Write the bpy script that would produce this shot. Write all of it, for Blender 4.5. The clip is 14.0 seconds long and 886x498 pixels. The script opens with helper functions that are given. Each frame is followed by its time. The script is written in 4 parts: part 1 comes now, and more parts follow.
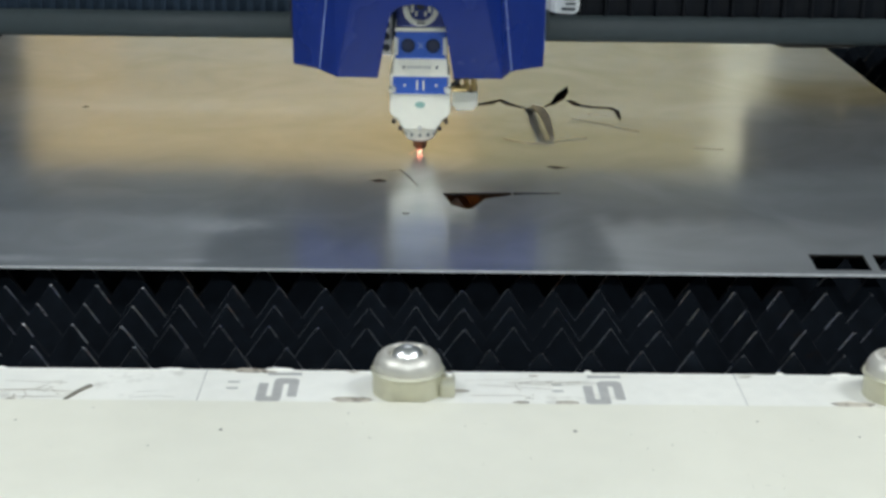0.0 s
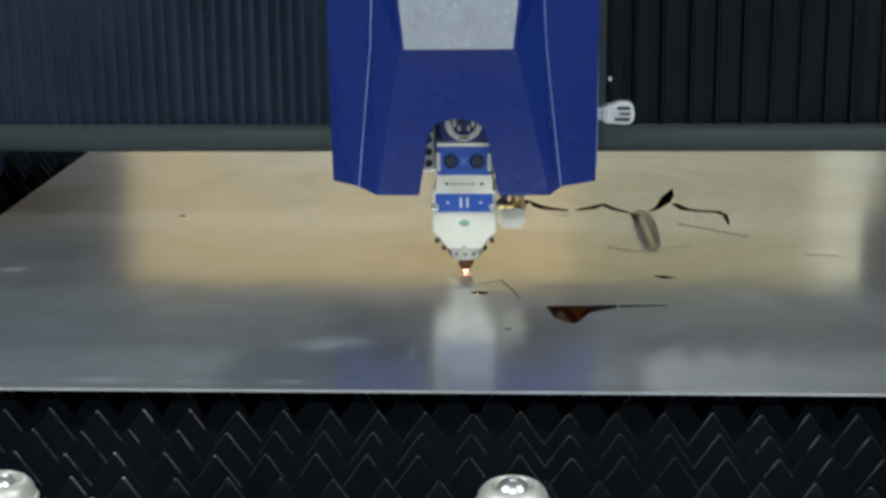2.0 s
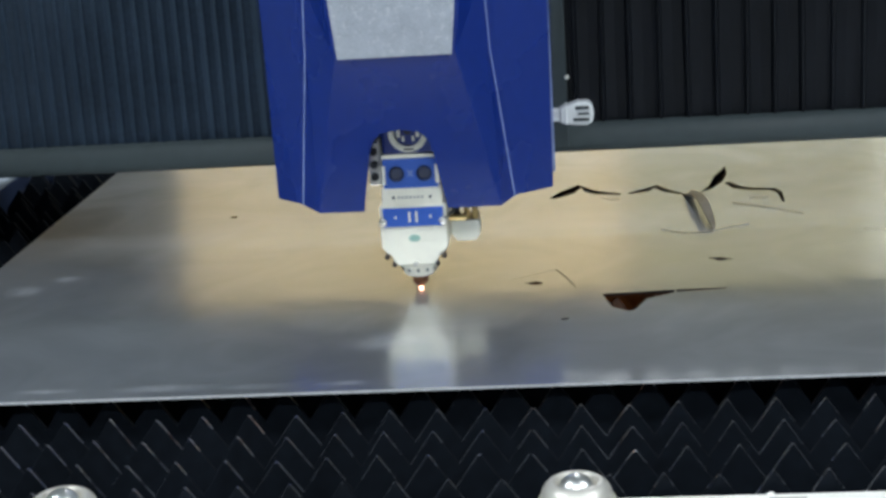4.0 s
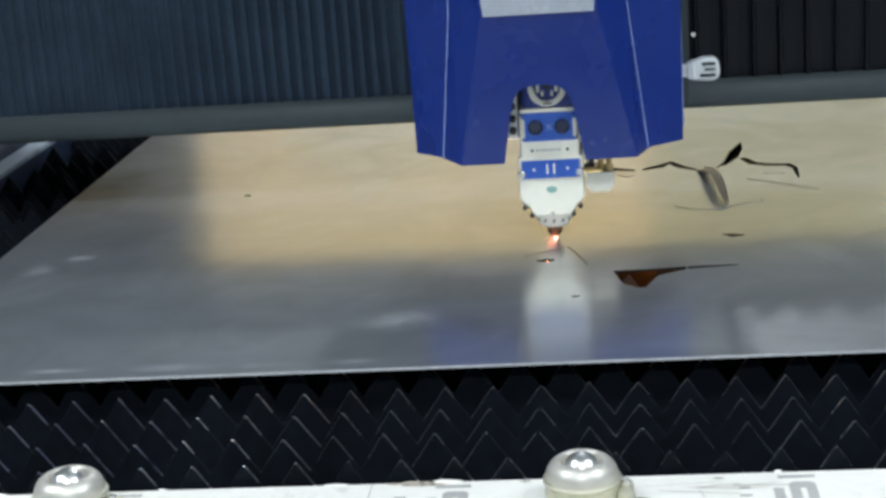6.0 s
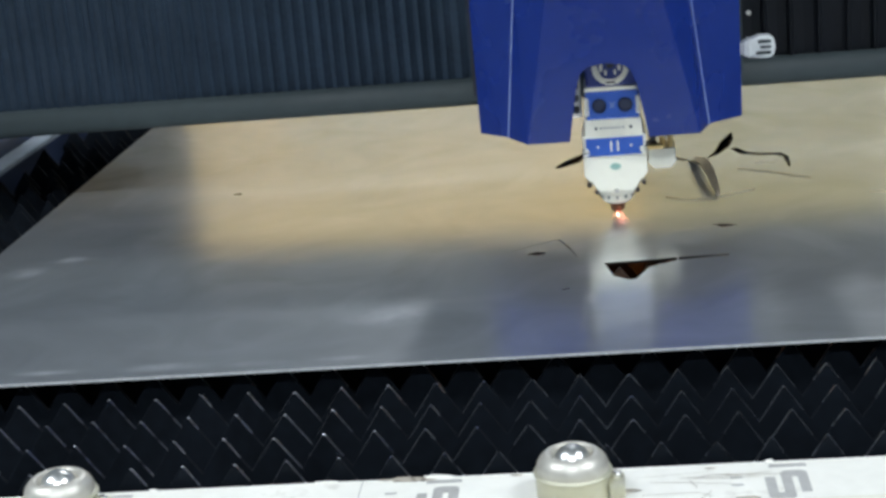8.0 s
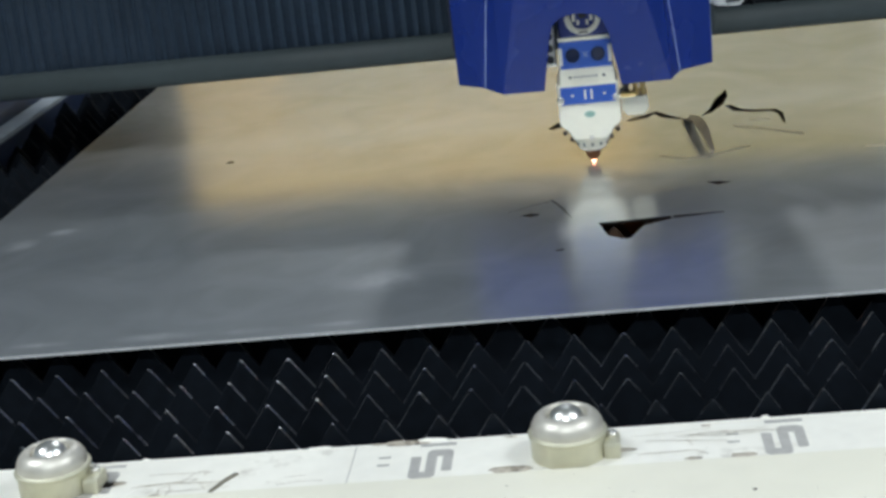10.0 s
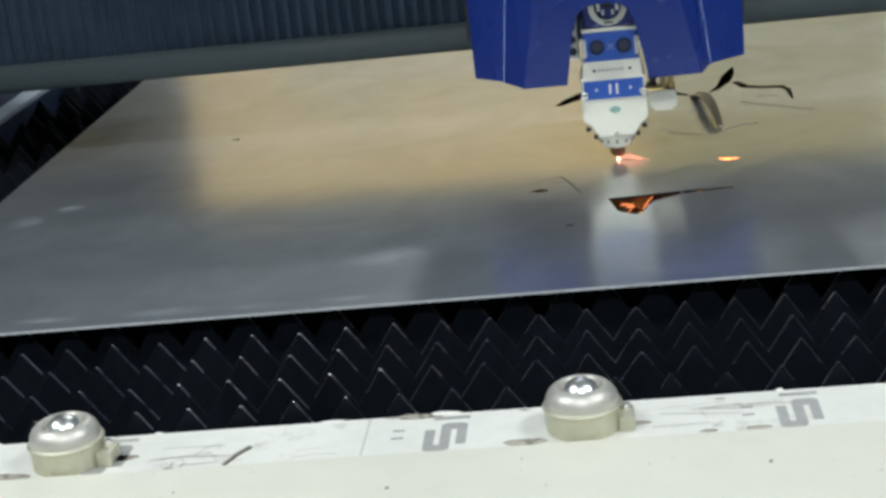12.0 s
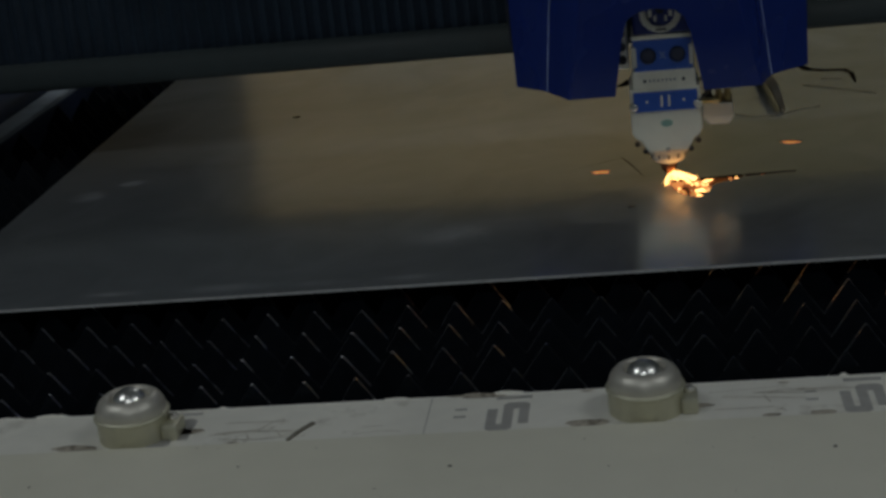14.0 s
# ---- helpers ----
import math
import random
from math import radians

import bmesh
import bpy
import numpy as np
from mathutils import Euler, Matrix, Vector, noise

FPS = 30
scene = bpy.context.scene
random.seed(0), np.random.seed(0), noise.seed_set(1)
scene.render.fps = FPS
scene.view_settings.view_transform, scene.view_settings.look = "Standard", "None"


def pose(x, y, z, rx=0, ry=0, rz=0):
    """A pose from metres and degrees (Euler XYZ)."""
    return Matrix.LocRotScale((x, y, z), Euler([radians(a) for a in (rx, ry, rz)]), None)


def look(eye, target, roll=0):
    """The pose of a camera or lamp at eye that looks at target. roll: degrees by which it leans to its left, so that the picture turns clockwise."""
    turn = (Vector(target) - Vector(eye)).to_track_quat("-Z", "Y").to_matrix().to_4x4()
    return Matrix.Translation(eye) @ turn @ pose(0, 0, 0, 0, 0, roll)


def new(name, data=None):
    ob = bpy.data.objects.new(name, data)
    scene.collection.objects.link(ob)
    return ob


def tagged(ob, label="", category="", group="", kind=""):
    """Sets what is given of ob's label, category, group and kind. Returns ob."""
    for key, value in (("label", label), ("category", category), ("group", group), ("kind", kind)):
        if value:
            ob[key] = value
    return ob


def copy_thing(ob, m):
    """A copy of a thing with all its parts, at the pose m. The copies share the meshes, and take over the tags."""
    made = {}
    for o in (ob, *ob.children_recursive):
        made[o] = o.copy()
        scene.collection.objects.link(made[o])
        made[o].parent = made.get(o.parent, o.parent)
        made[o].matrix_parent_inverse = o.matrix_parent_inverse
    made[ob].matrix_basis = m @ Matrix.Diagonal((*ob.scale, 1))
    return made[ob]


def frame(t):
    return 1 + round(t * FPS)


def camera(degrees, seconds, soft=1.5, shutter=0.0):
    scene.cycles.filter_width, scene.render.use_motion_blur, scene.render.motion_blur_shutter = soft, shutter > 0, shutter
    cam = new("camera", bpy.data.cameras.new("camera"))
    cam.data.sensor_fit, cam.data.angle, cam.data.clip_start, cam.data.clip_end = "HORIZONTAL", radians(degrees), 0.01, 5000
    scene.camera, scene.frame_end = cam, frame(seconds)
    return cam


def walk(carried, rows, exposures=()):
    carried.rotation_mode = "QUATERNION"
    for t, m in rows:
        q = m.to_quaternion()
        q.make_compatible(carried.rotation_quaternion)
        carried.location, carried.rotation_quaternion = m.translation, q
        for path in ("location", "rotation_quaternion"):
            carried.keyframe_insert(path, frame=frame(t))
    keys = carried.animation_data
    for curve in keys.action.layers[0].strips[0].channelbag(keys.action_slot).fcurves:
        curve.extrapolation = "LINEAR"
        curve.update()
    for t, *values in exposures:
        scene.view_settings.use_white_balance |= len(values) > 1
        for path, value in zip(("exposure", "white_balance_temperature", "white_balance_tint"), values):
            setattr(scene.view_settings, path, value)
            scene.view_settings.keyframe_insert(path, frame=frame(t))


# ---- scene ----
cam = camera(30.9, 14.0, soft=3.2)
PATH = [
    (0, (0.014, -1.630, 1.438), (0.037, 0.275, 0.837), 0.8),
    (0.5, (0.019, -1.502, 1.425), (0.036, 0.402, 0.813), 0.9),
    (1, (0.004, -1.515, 1.435), (-0.009, 0.395, 0.839), 0.4),
    (1.5, (0.015, -1.53, 1.442), (-0.054, 0.387, 0.874), -0.8),
    (2, (0.009, -1.559, 1.453), (-0.092, 0.375, 0.954), -0.6),
    (2.2, (0.008, -1.563, 1.454), (-0.105, 0.372, 0.961), -0.6),
    (4.3, (0.01, -1.542, 1.463), (-0.166, 0.379, 0.936), -4.0),
    (4.5, (0.008, -1.542, 1.461), (-0.18, 0.376, 0.928), -3.9),
    (5, (0.009, -1.541, 1.463), (-0.192, 0.374, 0.924), -3.8),
    (5.5, (0.018, -1.539, 1.459), (-0.184, 0.375, 0.916), -3.8),
    (6, (0.028, -1.536, 1.461), (-0.174, 0.378, 0.917), -4.2),
    (6.5, (0.029, -1.535, 1.461), (-0.173, 0.379, 0.918), -4.5),
    (7, (0.03, -1.535, 1.462), (-0.171, 0.379, 0.919), -4.6),
    (7.5, (0.034, -1.533, 1.462), (-0.166, 0.381, 0.918), -4.9),
    (8, (0.038, -1.532, 1.458), (-0.163, 0.381, 0.909), -5.2),
    (8.5, (0.044, -1.53, 1.457), (-0.158, 0.379, 0.898), -5.7),
    (11, (0.048, -1.518, 1.444), (-0.159, 0.379, 0.846), -6.6),
    (11.5, (0.049, -1.518, 1.444), (-0.157, 0.378, 0.842), -6.6),
    (12, (0.032, -1.521, 1.441), (-0.173, 0.374, 0.833), -6.5),
    (12.5, (0.012, -1.522, 1.441), (-0.21, 0.367, 0.824), -6.1),
    (13, (0.004, -1.525, 1.439), (-0.254, 0.358, 0.818), -6.2),
    (13.5, (0.012, -1.524, 1.439), (-0.253, 0.358, 0.818), -6.2),
    (14, (0.019, -1.526, 1.444), (-0.248, 0.355, 0.818), -6.3),
]
walk(cam, [(t, look(eye, target, roll)) for t, eye, target, roll in PATH],
     exposures=[(0, -0.05, 6720, 12), (2.2, 0.0, 6720, 12), (4.3, 0.22, 6500, 14), (7.5, 0.22, 6500, 14), (8.7, 0.13, 6570, 14), (11, 0.0, 6720, 12), (12.2, 0.0, 6720, 12), (12.5, -0.27, 6720, 12), (12.8, -0.62, 6720, 12), (13.0, -0.87, 6720, 12), (13.5, -1.57, 6720, 12), (14, -2.55, 6900, 12)])

# ---- world, lamps, exposure ----
world = bpy.data.worlds.new("workshop_air")
scene.world = world
world.use_nodes = True
world.node_tree.nodes["Background"].inputs[0].default_value = (0.55, 0.62, 0.75, 1)
world.node_tree.nodes["Background"].inputs[1].default_value = 0.02

# the last three tubes are unseen, added to brighten sheet and tan wall
LAMPS = [(-2.8, -1.1, 106), (2.8, -1.1, 106), (0.0, -3.2, 92), (0.0, 3.3, 15), (-1.2, 5.0, 64), (1.2, 5.0, 60)]
HIGH_BAY = (0.05, 4.2, 3.80, 34)
LAMP_Z = 4.35


def ceiling_glow(x, y, power, colour):
    d = bpy.data.lights.new("tube_light", "AREA")
    d.shape, d.size, d.size_y, d.energy, d.color = "RECTANGLE", 1.5, 0.35, power, colour
    ob = new("tube_light", d)
    ob.location = (x, y, LAMP_Z - 0.08)
    return ob


for lx, ly, power in LAMPS:
    ceiling_glow(lx, ly, power, (0.84, 0.94, 1.0))
bay = bpy.data.lights.new("high_bay_light", "AREA")
bay.shape, bay.size, bay.energy, bay.color = "DISK", 0.16, HIGH_BAY[3], (0.90, 0.96, 1.0)
new("high_bay_light", bay).location = (HIGH_BAY[0], HIGH_BAY[1], HIGH_BAY[2] - 0.02)


# ---- materials ----
def nodes_of(name):
    m = bpy.data.materials.new(name)
    m.use_nodes = True
    nt = m.node_tree
    return m, nt, nt.nodes["Principled BSDF"], nt.nodes["Material Output"]


def surface(name, base, rough=0.5, metal=0.0, vary=0.15, scale=40.0, bump=0.0, coat=0.0, gloss=0.5, stain=None, stain_scale=6.0, stain_cut=0.62):
    """Paint, plastic or metal: two scales of colour variation, roughness variation, fine relief and shaped stains."""
    m, nt, b, out = nodes_of(name)
    N, L = nt.nodes, nt.links
    tc = N.new("ShaderNodeTexCoord")
    n1, n2 = N.new("ShaderNodeTexNoise"), N.new("ShaderNodeTexNoise")
    n1.inputs["Scale"].default_value, n1.inputs["Detail"].default_value = scale, 6
    n2.inputs["Scale"].default_value, n2.inputs["Detail"].default_value = scale / 9, 3
    for n in (n1, n2):
        L.new(tc.outputs["Object"], n.inputs["Vector"])
    add = N.new("ShaderNodeMath")
    add.operation = "ADD"
    L.new(n1.outputs["Fac"], add.inputs[0])
    L.new(n2.outputs["Fac"], add.inputs[1])
    ramp = N.new("ShaderNodeMapRange")
    ramp.inputs["From Min"].default_value, ramp.inputs["From Max"].default_value = 0.6, 1.4
    ramp.inputs["To Min"].default_value, ramp.inputs["To Max"].default_value = 1 - vary, 1 + vary
    L.new(add.outputs[0], ramp.inputs["Value"])
    mul = N.new("ShaderNodeVectorMath")
    mul.operation = "SCALE"
    mul.inputs[0].default_value = base
    L.new(ramp.outputs[0], mul.inputs["Scale"])
    colour = mul.outputs[0]
    if stain:
        n3 = N.new("ShaderNodeTexNoise")
        n3.inputs["Scale"].default_value, n3.inputs["Detail"].default_value, n3.inputs["Roughness"].default_value = stain_scale, 8, 0.65
        L.new(tc.outputs["Object"], n3.inputs["Vector"])
        cut = N.new("ShaderNodeMapRange")
        cut.inputs["From Min"].default_value, cut.inputs["From Max"].default_value = stain_cut, stain_cut + 0.1
        L.new(n3.outputs["Fac"], cut.inputs["Value"])
        mix = N.new("ShaderNodeMix")
        mix.data_type = "RGBA"
        L.new(cut.outputs[0], mix.inputs["Factor"])
        L.new(colour, mix.inputs["A"])
        mix.inputs["B"].default_value = (*stain, 1)
        colour = mix.outputs["Result"]
    L.new(colour, b.inputs["Base Color"])
    rr = N.new("ShaderNodeMapRange")
    rr.inputs["From Min"].default_value, rr.inputs["From Max"].default_value = 0.3, 0.7
    rr.inputs["To Min"].default_value, rr.inputs["To Max"].default_value = max(0.02, rough - 0.07), min(1, rough + 0.07)
    L.new(n2.outputs["Fac"], rr.inputs["Value"])
    L.new(rr.outputs[0], b.inputs["Roughness"])
    b.inputs["Metallic"].default_value = metal
    b.inputs["Specular IOR Level"].default_value = gloss
    b.inputs["Coat Weight"].default_value = coat
    b.inputs["Coat Roughness"].default_value = 0.15
    if bump:
        bp = N.new("ShaderNodeBump")
        bp.inputs["Strength"].default_value, bp.inputs["Distance"].default_value = bump, 0.0015
        L.new(n1.outputs["Fac"], bp.inputs["Height"])
        L.new(bp.outputs[0], b.inputs["Normal"])
    return m


SCUFFS = [(-0.205, 0.155, 0.065, 0.045), (-0.43, 0.028, 0.07, 0.016), (-0.33, 0.024, 0.05, 0.012), (-0.24, 0.026, 0.04, 0.010), (-0.715, 0.42, 0.035, 0.035), (-0.67, 0.47, 0.03, 0.02), (-0.56, 0.03, 0.05, 0.010)]


def sheet_steel():
    """Mill-finish sheet: a clear mirror lobe under a broad hazy one, rolling grain, oil film and pale scuffs."""
    m, nt, b, out = nodes_of("sheet_steel")
    N, L = nt.nodes, nt.links
    tc = N.new("ShaderNodeTexCoord")
    film = N.new("ShaderNodeTexNoise")
    film.inputs["Scale"].default_value, film.inputs["Detail"].default_value = 3.0, 4
    L.new(tc.outputs["Object"], film.inputs["Vector"])
    c = N.new("ShaderNodeMix")
    c.data_type = "RGBA"
    c.inputs["A"].default_value, c.inputs["B"].default_value = (0.74, 0.74, 0.715, 1), (0.80, 0.775, 0.725, 1)
    oil = N.new("ShaderNodeMapRange")
    oil.inputs["From Min"].default_value, oil.inputs["From Max"].default_value = 0.32, 0.68
    L.new(film.outputs["Fac"], oil.inputs["Value"])
    L.new(oil.outputs[0], c.inputs["Factor"])
    r1 = N.new("ShaderNodeMapRange")
    r1.inputs["To Min"].default_value, r1.inputs["To Max"].default_value = 0.155, 0.225
    L.new(film.outputs["Fac"], r1.inputs["Value"])
    b.inputs["Metallic"].default_value = 1
    L.new(c.outputs["Result"], b.inputs["Base Color"])
    L.new(r1.outputs[0], b.inputs["Roughness"])
    # the rolled sheet is not quite flat: slow waves bend what it mirrors
    wave = N.new("ShaderNodeTexNoise")
    wave.inputs["Scale"].default_value, wave.inputs["Detail"].default_value = 9.0, 2
    L.new(tc.outputs["Object"], wave.inputs["Vector"])
    bend = N.new("ShaderNodeBump")
    bend.inputs["Strength"].default_value, bend.inputs["Distance"].default_value = 1.0, 0.0011
    L.new(wave.outputs["Fac"], bend.inputs["Height"])
    L.new(bend.outputs[0], b.inputs["Normal"])
    haze = N.new("ShaderNodeBsdfPrincipled")
    haze.inputs["Metallic"].default_value, haze.inputs["Roughness"].default_value = 1, 0.52
    haze.inputs["Base Color"].default_value = (0.705, 0.74, 0.76, 1)
    blotch = N.new("ShaderNodeTexNoise")
    blotch.inputs["Scale"].default_value, blotch.inputs["Detail"].default_value, blotch.inputs["Roughness"].default_value = 38, 6, 0.6
    L.new(tc.outputs["Object"], blotch.inputs["Vector"])
    total = None
    for cx, cy, rx, ry in SCUFFS:
        sub, div, size, fall = N.new("ShaderNodeVectorMath"), N.new("ShaderNodeVectorMath"), N.new("ShaderNodeVectorMath"), N.new("ShaderNodeMapRange")
        sub.operation, div.operation, size.operation = "SUBTRACT", "DIVIDE", "LENGTH"
        sub.inputs[1].default_value, div.inputs[1].default_value = (cx, cy, 0.9), (rx, ry, 1)
        L.new(tc.outputs["Object"], sub.inputs[0])
        L.new(sub.outputs[0], div.inputs[0])
        L.new(div.outputs[0], size.inputs[0])
        fall.interpolation_type = "SMOOTHSTEP"
        fall.inputs["From Min"].default_value, fall.inputs["From Max"].default_value = 1.0, 0.0
        L.new(size.outputs["Value"], fall.inputs["Value"])
        if total:
            mx = N.new("ShaderNodeMath")
            mx.operation = "MAXIMUM"
            L.new(total, mx.inputs[0])
            L.new(fall.outputs[0], mx.inputs[1])
            total = mx.outputs[0]
        else:
            total = fall.outputs[0]
    spot = N.new("ShaderNodeMapRange")
    spot.inputs["From Min"].default_value, spot.inputs["From Max"].default_value = 0.25, 0.80
    spot.inputs["To Max"].default_value = 0.72
    L.new(blotch.outputs["Fac"], spot.inputs["Value"])
    scuff = N.new("ShaderNodeMath")
    scuff.operation = "MULTIPLY"
    L.new(spot.outputs[0], scuff.inputs[0])
    L.new(total, scuff.inputs[1])
    pale = N.new("ShaderNodeBsdfDiffuse")
    pale.inputs[0].default_value = (0.60, 0.62, 0.64, 1)
    first = N.new("ShaderNodeMixShader")
    L.new(haze.outputs[0], first.inputs[1])
    L.new(pale.outputs[0], first.inputs[2])
    dull = N.new("ShaderNodeMath")
    dull.operation, dull.use_clamp = "ADD", True
    dull.inputs[1].default_value = 0.15
    L.new(scuff.outputs[0], dull.inputs[0])
    L.new(dull.outputs[0], first.inputs[0])
    amount = N.new("ShaderNodeMath")
    amount.operation = "MULTIPLY_ADD"
    amount.inputs[1].default_value, amount.inputs[2].default_value = 0.3, 0.34
    L.new(scuff.outputs[0], amount.inputs[0])
    mix = N.new("ShaderNodeMixShader")
    # broad smears of oil change how hazy it is
    smear = N.new("ShaderNodeTexNoise")
    smear.inputs["Scale"].default_value, smear.inputs["Detail"].default_value, smear.inputs["Distortion"].default_value = 6.0, 5, 1.2
    L.new(tc.outputs["Object"], smear.inputs["Vector"])
    level = N.new("ShaderNodeMapRange")
    level.inputs["From Min"].default_value, level.inputs["From Max"].default_value = 0.3, 0.7
    level.inputs["To Min"].default_value, level.inputs["To Max"].default_value = -0.045, 0.045
    L.new(smear.outputs["Fac"], level.inputs["Value"])
    amount_worn = N.new("ShaderNodeMath")
    amount_worn.operation = "ADD"
    amount_worn.use_clamp = True
    L.new(amount.outputs[0], amount_worn.inputs[0])
    L.new(level.outputs[0], amount_worn.inputs[1])
    L.new(amount_worn.outputs[0], mix.inputs[0])
    L.new(b.outputs[0], mix.inputs[1])
    L.new(first.outputs[0], mix.inputs[2])
    L.new(mix.outputs[0], out.inputs["Surface"])
    return m


def glow(name, colour, strength):
    m, nt, b, out = nodes_of(name)
    e = nt.nodes.new("ShaderNodeEmission")
    e.inputs[0].default_value, e.inputs[1].default_value = (*colour, 1), strength
    nt.links.new(e.outputs[0], out.inputs["Surface"])
    return m


M_SHEET = sheet_steel()
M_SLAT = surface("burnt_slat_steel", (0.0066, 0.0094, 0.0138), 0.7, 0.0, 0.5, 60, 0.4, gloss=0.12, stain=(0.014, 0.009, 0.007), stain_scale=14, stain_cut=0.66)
M_SLAT_EDGE = surface("worn_slat_edge", (0.52, 0.53, 0.54), 0.37, 1.0, 0.6, 30, 0.8, stain=(0.05, 0.05, 0.055), stain_scale=46, stain_cut=0.52)
M_SLAT_DROSS_SHADE = surface("shaded_dross_slat_edge", (0.0045, 0.0055, 0.0075), 0.7, 0.0, 0.5, 60, 0.4, gloss=0.15)
M_SLAT_RUST = surface("heat_browned_slat_steel", (0.085, 0.05, 0.032), 0.7, 0.0, 0.5, 60, 0.4, gloss=0.2, stain=(0.02, 0.015, 0.012), stain_scale=30, stain_cut=0.55)
M_BLACK = surface("soot_black_steel", (0.012, 0.013, 0.016), 0.7, 0.2, 0.4, 20)
M_WHITE = surface("off_white_paint", (0.80, 0.775, 0.655), 0.42, 0, 0.035, 30, 0.08, stain=(0.66, 0.63, 0.50), stain_scale=5, stain_cut=0.66)
M_FILM = surface("scuffed_white_film", (0.885, 0.865, 0.785), 0.34, 0, 0.06, 60, 0.6, stain=(0.60, 0.57, 0.50), stain_scale=13, stain_cut=0.60)
M_INK = surface("grey_print", (0.42, 0.41, 0.39), 0.5, 0, 0.2, 120)
M_GRIME = surface("dark_grime", (0.17, 0.155, 0.12), 0.8, 0, 0.4, 200)
M_TEAL = surface("teal_indicator", (0.30, 0.50, 0.42), 0.3, 0, 0.05, 60)
M_SMEAR = surface("brown_grease", (0.50, 0.45, 0.37), 0.6, 0, 0.4, 150, stain=(0.22, 0.19, 0.15), stain_scale=120, stain_cut=0.5)
M_SCRATCH = surface("film_scratch", (0.42, 0.38, 0.31), 0.7, 0, 0.5, 200)
M_ZINC = surface("yellowish_zinc", (0.66, 0.64, 0.50), 0.48, 0.6, 0.12, 60, 0.15, stain=(0.56, 0.52, 0.40), stain_scale=40, stain_cut=0.66)
M_DOME = surface("worn_zinc_cap", (0.66, 0.63, 0.56), 0.46, 0.6, 0.10, 80, 0.12)
M_FRAME_GREY = surface("dusty_grey_frame_paint", (0.40, 0.45, 0.50), 0.6, 0, 0.2, 25, stain=(0.2, 0.22, 0.25), stain_scale=9, stain_cut=0.6)
M_RING = surface("bright_nozzle_ring", (0.93, 0.90, 0.79), 0.34, 0.05, 0.06, 120)
M_PORT = surface("tinted_port_glass", (0.010, 0.022, 0.07), 0.12, 0, 0.0, 10)
M_CHROME = surface("ball_chrome", (0.84, 0.84, 0.80), 0.32, 1.0, 0.05, 90)
M_BLUE = surface("royal_blue_paint", (0.005, 0.026, 0.205), 0.27, 0, 0.07, 70, 0.06, coat=0.0, gloss=0.5)
M_PALE_BLUE = surface("pale_blue_paint", (0.30, 0.38, 0.62), 0.4, 0, 0.35, 40)
M_BLUE_HEAD = surface("head_blue_anodised", (0.035, 0.12, 0.52), 0.35, 0.1, 0.08, 90)
M_NAVY_HEAD = surface("head_navy", (0.02, 0.04, 0.22), 0.35, 0.1, 0.1, 90)
M_HEADW = surface("head_white_enamel", (0.95, 0.92, 0.78), 0.33, 0, 0.04, 90, coat=0.2)
M_SILVER = surface("machined_aluminium", (0.84, 0.82, 0.76), 0.30, 0.95, 0.08, 120)
M_BRASS = surface("brass", (0.62, 0.45, 0.2), 0.3, 1, 0.12, 120)
M_COPPER = surface("nozzle_copper", (0.26, 0.12, 0.07), 0.35, 1, 0.12, 120)
M_RUBBER = surface("black_plastic", (0.018, 0.018, 0.02), 0.42, 0, 0.2, 100)
M_PLATE = surface("speckled_grey_plate", (0.42, 0.45, 0.50), 0.42, 0.25, 0.16, 420, 0.3, stain=(0.56, 0.58, 0.61), stain_scale=160, stain_cut=0.56)
M_CLEAR = surface("milky_plastic", (0.72, 0.74, 0.73), 0.25, 0, 0.08, 100, coat=0.3)
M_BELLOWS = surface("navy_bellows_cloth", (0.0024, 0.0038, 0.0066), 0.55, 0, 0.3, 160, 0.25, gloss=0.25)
# paler copy for the left run: its stronger light is put into the colour
M_BELLOWS_LIT = surface("lit_navy_bellows_cloth", (0.022, 0.037, 0.057), 0.55, 0, 0.3, 160, 0.25, gloss=0.25)
M_LIP = surface("grey_rail_extrusion", (0.030, 0.043, 0.045), 0.68, 0.0, 0.15, 50)
M_BRACKET = surface("blue_gantry_paint", (0.030, 0.048, 0.10), 0.5, 0.0, 0.2, 20)
M_MOTOR = surface("brown_motor_paint", (0.030, 0.019, 0.009), 0.55, 0, 0.2, 20)
M_TAN = surface("tan_wall_paint", (0.78, 0.54, 0.235), 0.8, 0, 0.16, 5.0, stain=(0.60, 0.44, 0.20), stain_scale=1.6, stain_cut=0.52)
M_BROWN = surface("brown_wall_paint", (0.20, 0.145, 0.075), 0.8, 0, 0.08, 2.0)
M_UMBER = surface("umber_wall_paint", (0.25, 0.195, 0.10), 0.8, 0, 0.14, 4.0, stain=(0.34, 0.28, 0.16), stain_scale=2.6, stain_cut=0.58)
M_CREAM = surface("cream_wall_paint", (0.88, 0.78, 0.52), 0.7, 0, 0.05, 2.0)
M_PANEL = surface("ochre_wall_paint", (0.43, 0.34, 0.145), 0.8, 0, 0.14, 4.0, stain=(0.55, 0.42, 0.18), stain_scale=2.2, stain_cut=0.55)
M_OLIVE = surface("olive_wall_paint", (0.42, 0.36, 0.20), 0.8, 0, 0.1, 2.0)
M_PALE = surface("pale_wall_paint", (0.40, 0.475, 0.535), 0.8, 0, 0.06, 1.5)
M_CONCRETE = surface("concrete", (0.3, 0.29, 0.27), 0.7, 0, 0.15, 6, 0.2, stain=(0.2, 0.19, 0.18), stain_scale=1.2)
M_CEIL = surface("grey_ceiling", (0.49, 0.555, 0.615), 0.85, 0, 0.05, 2)
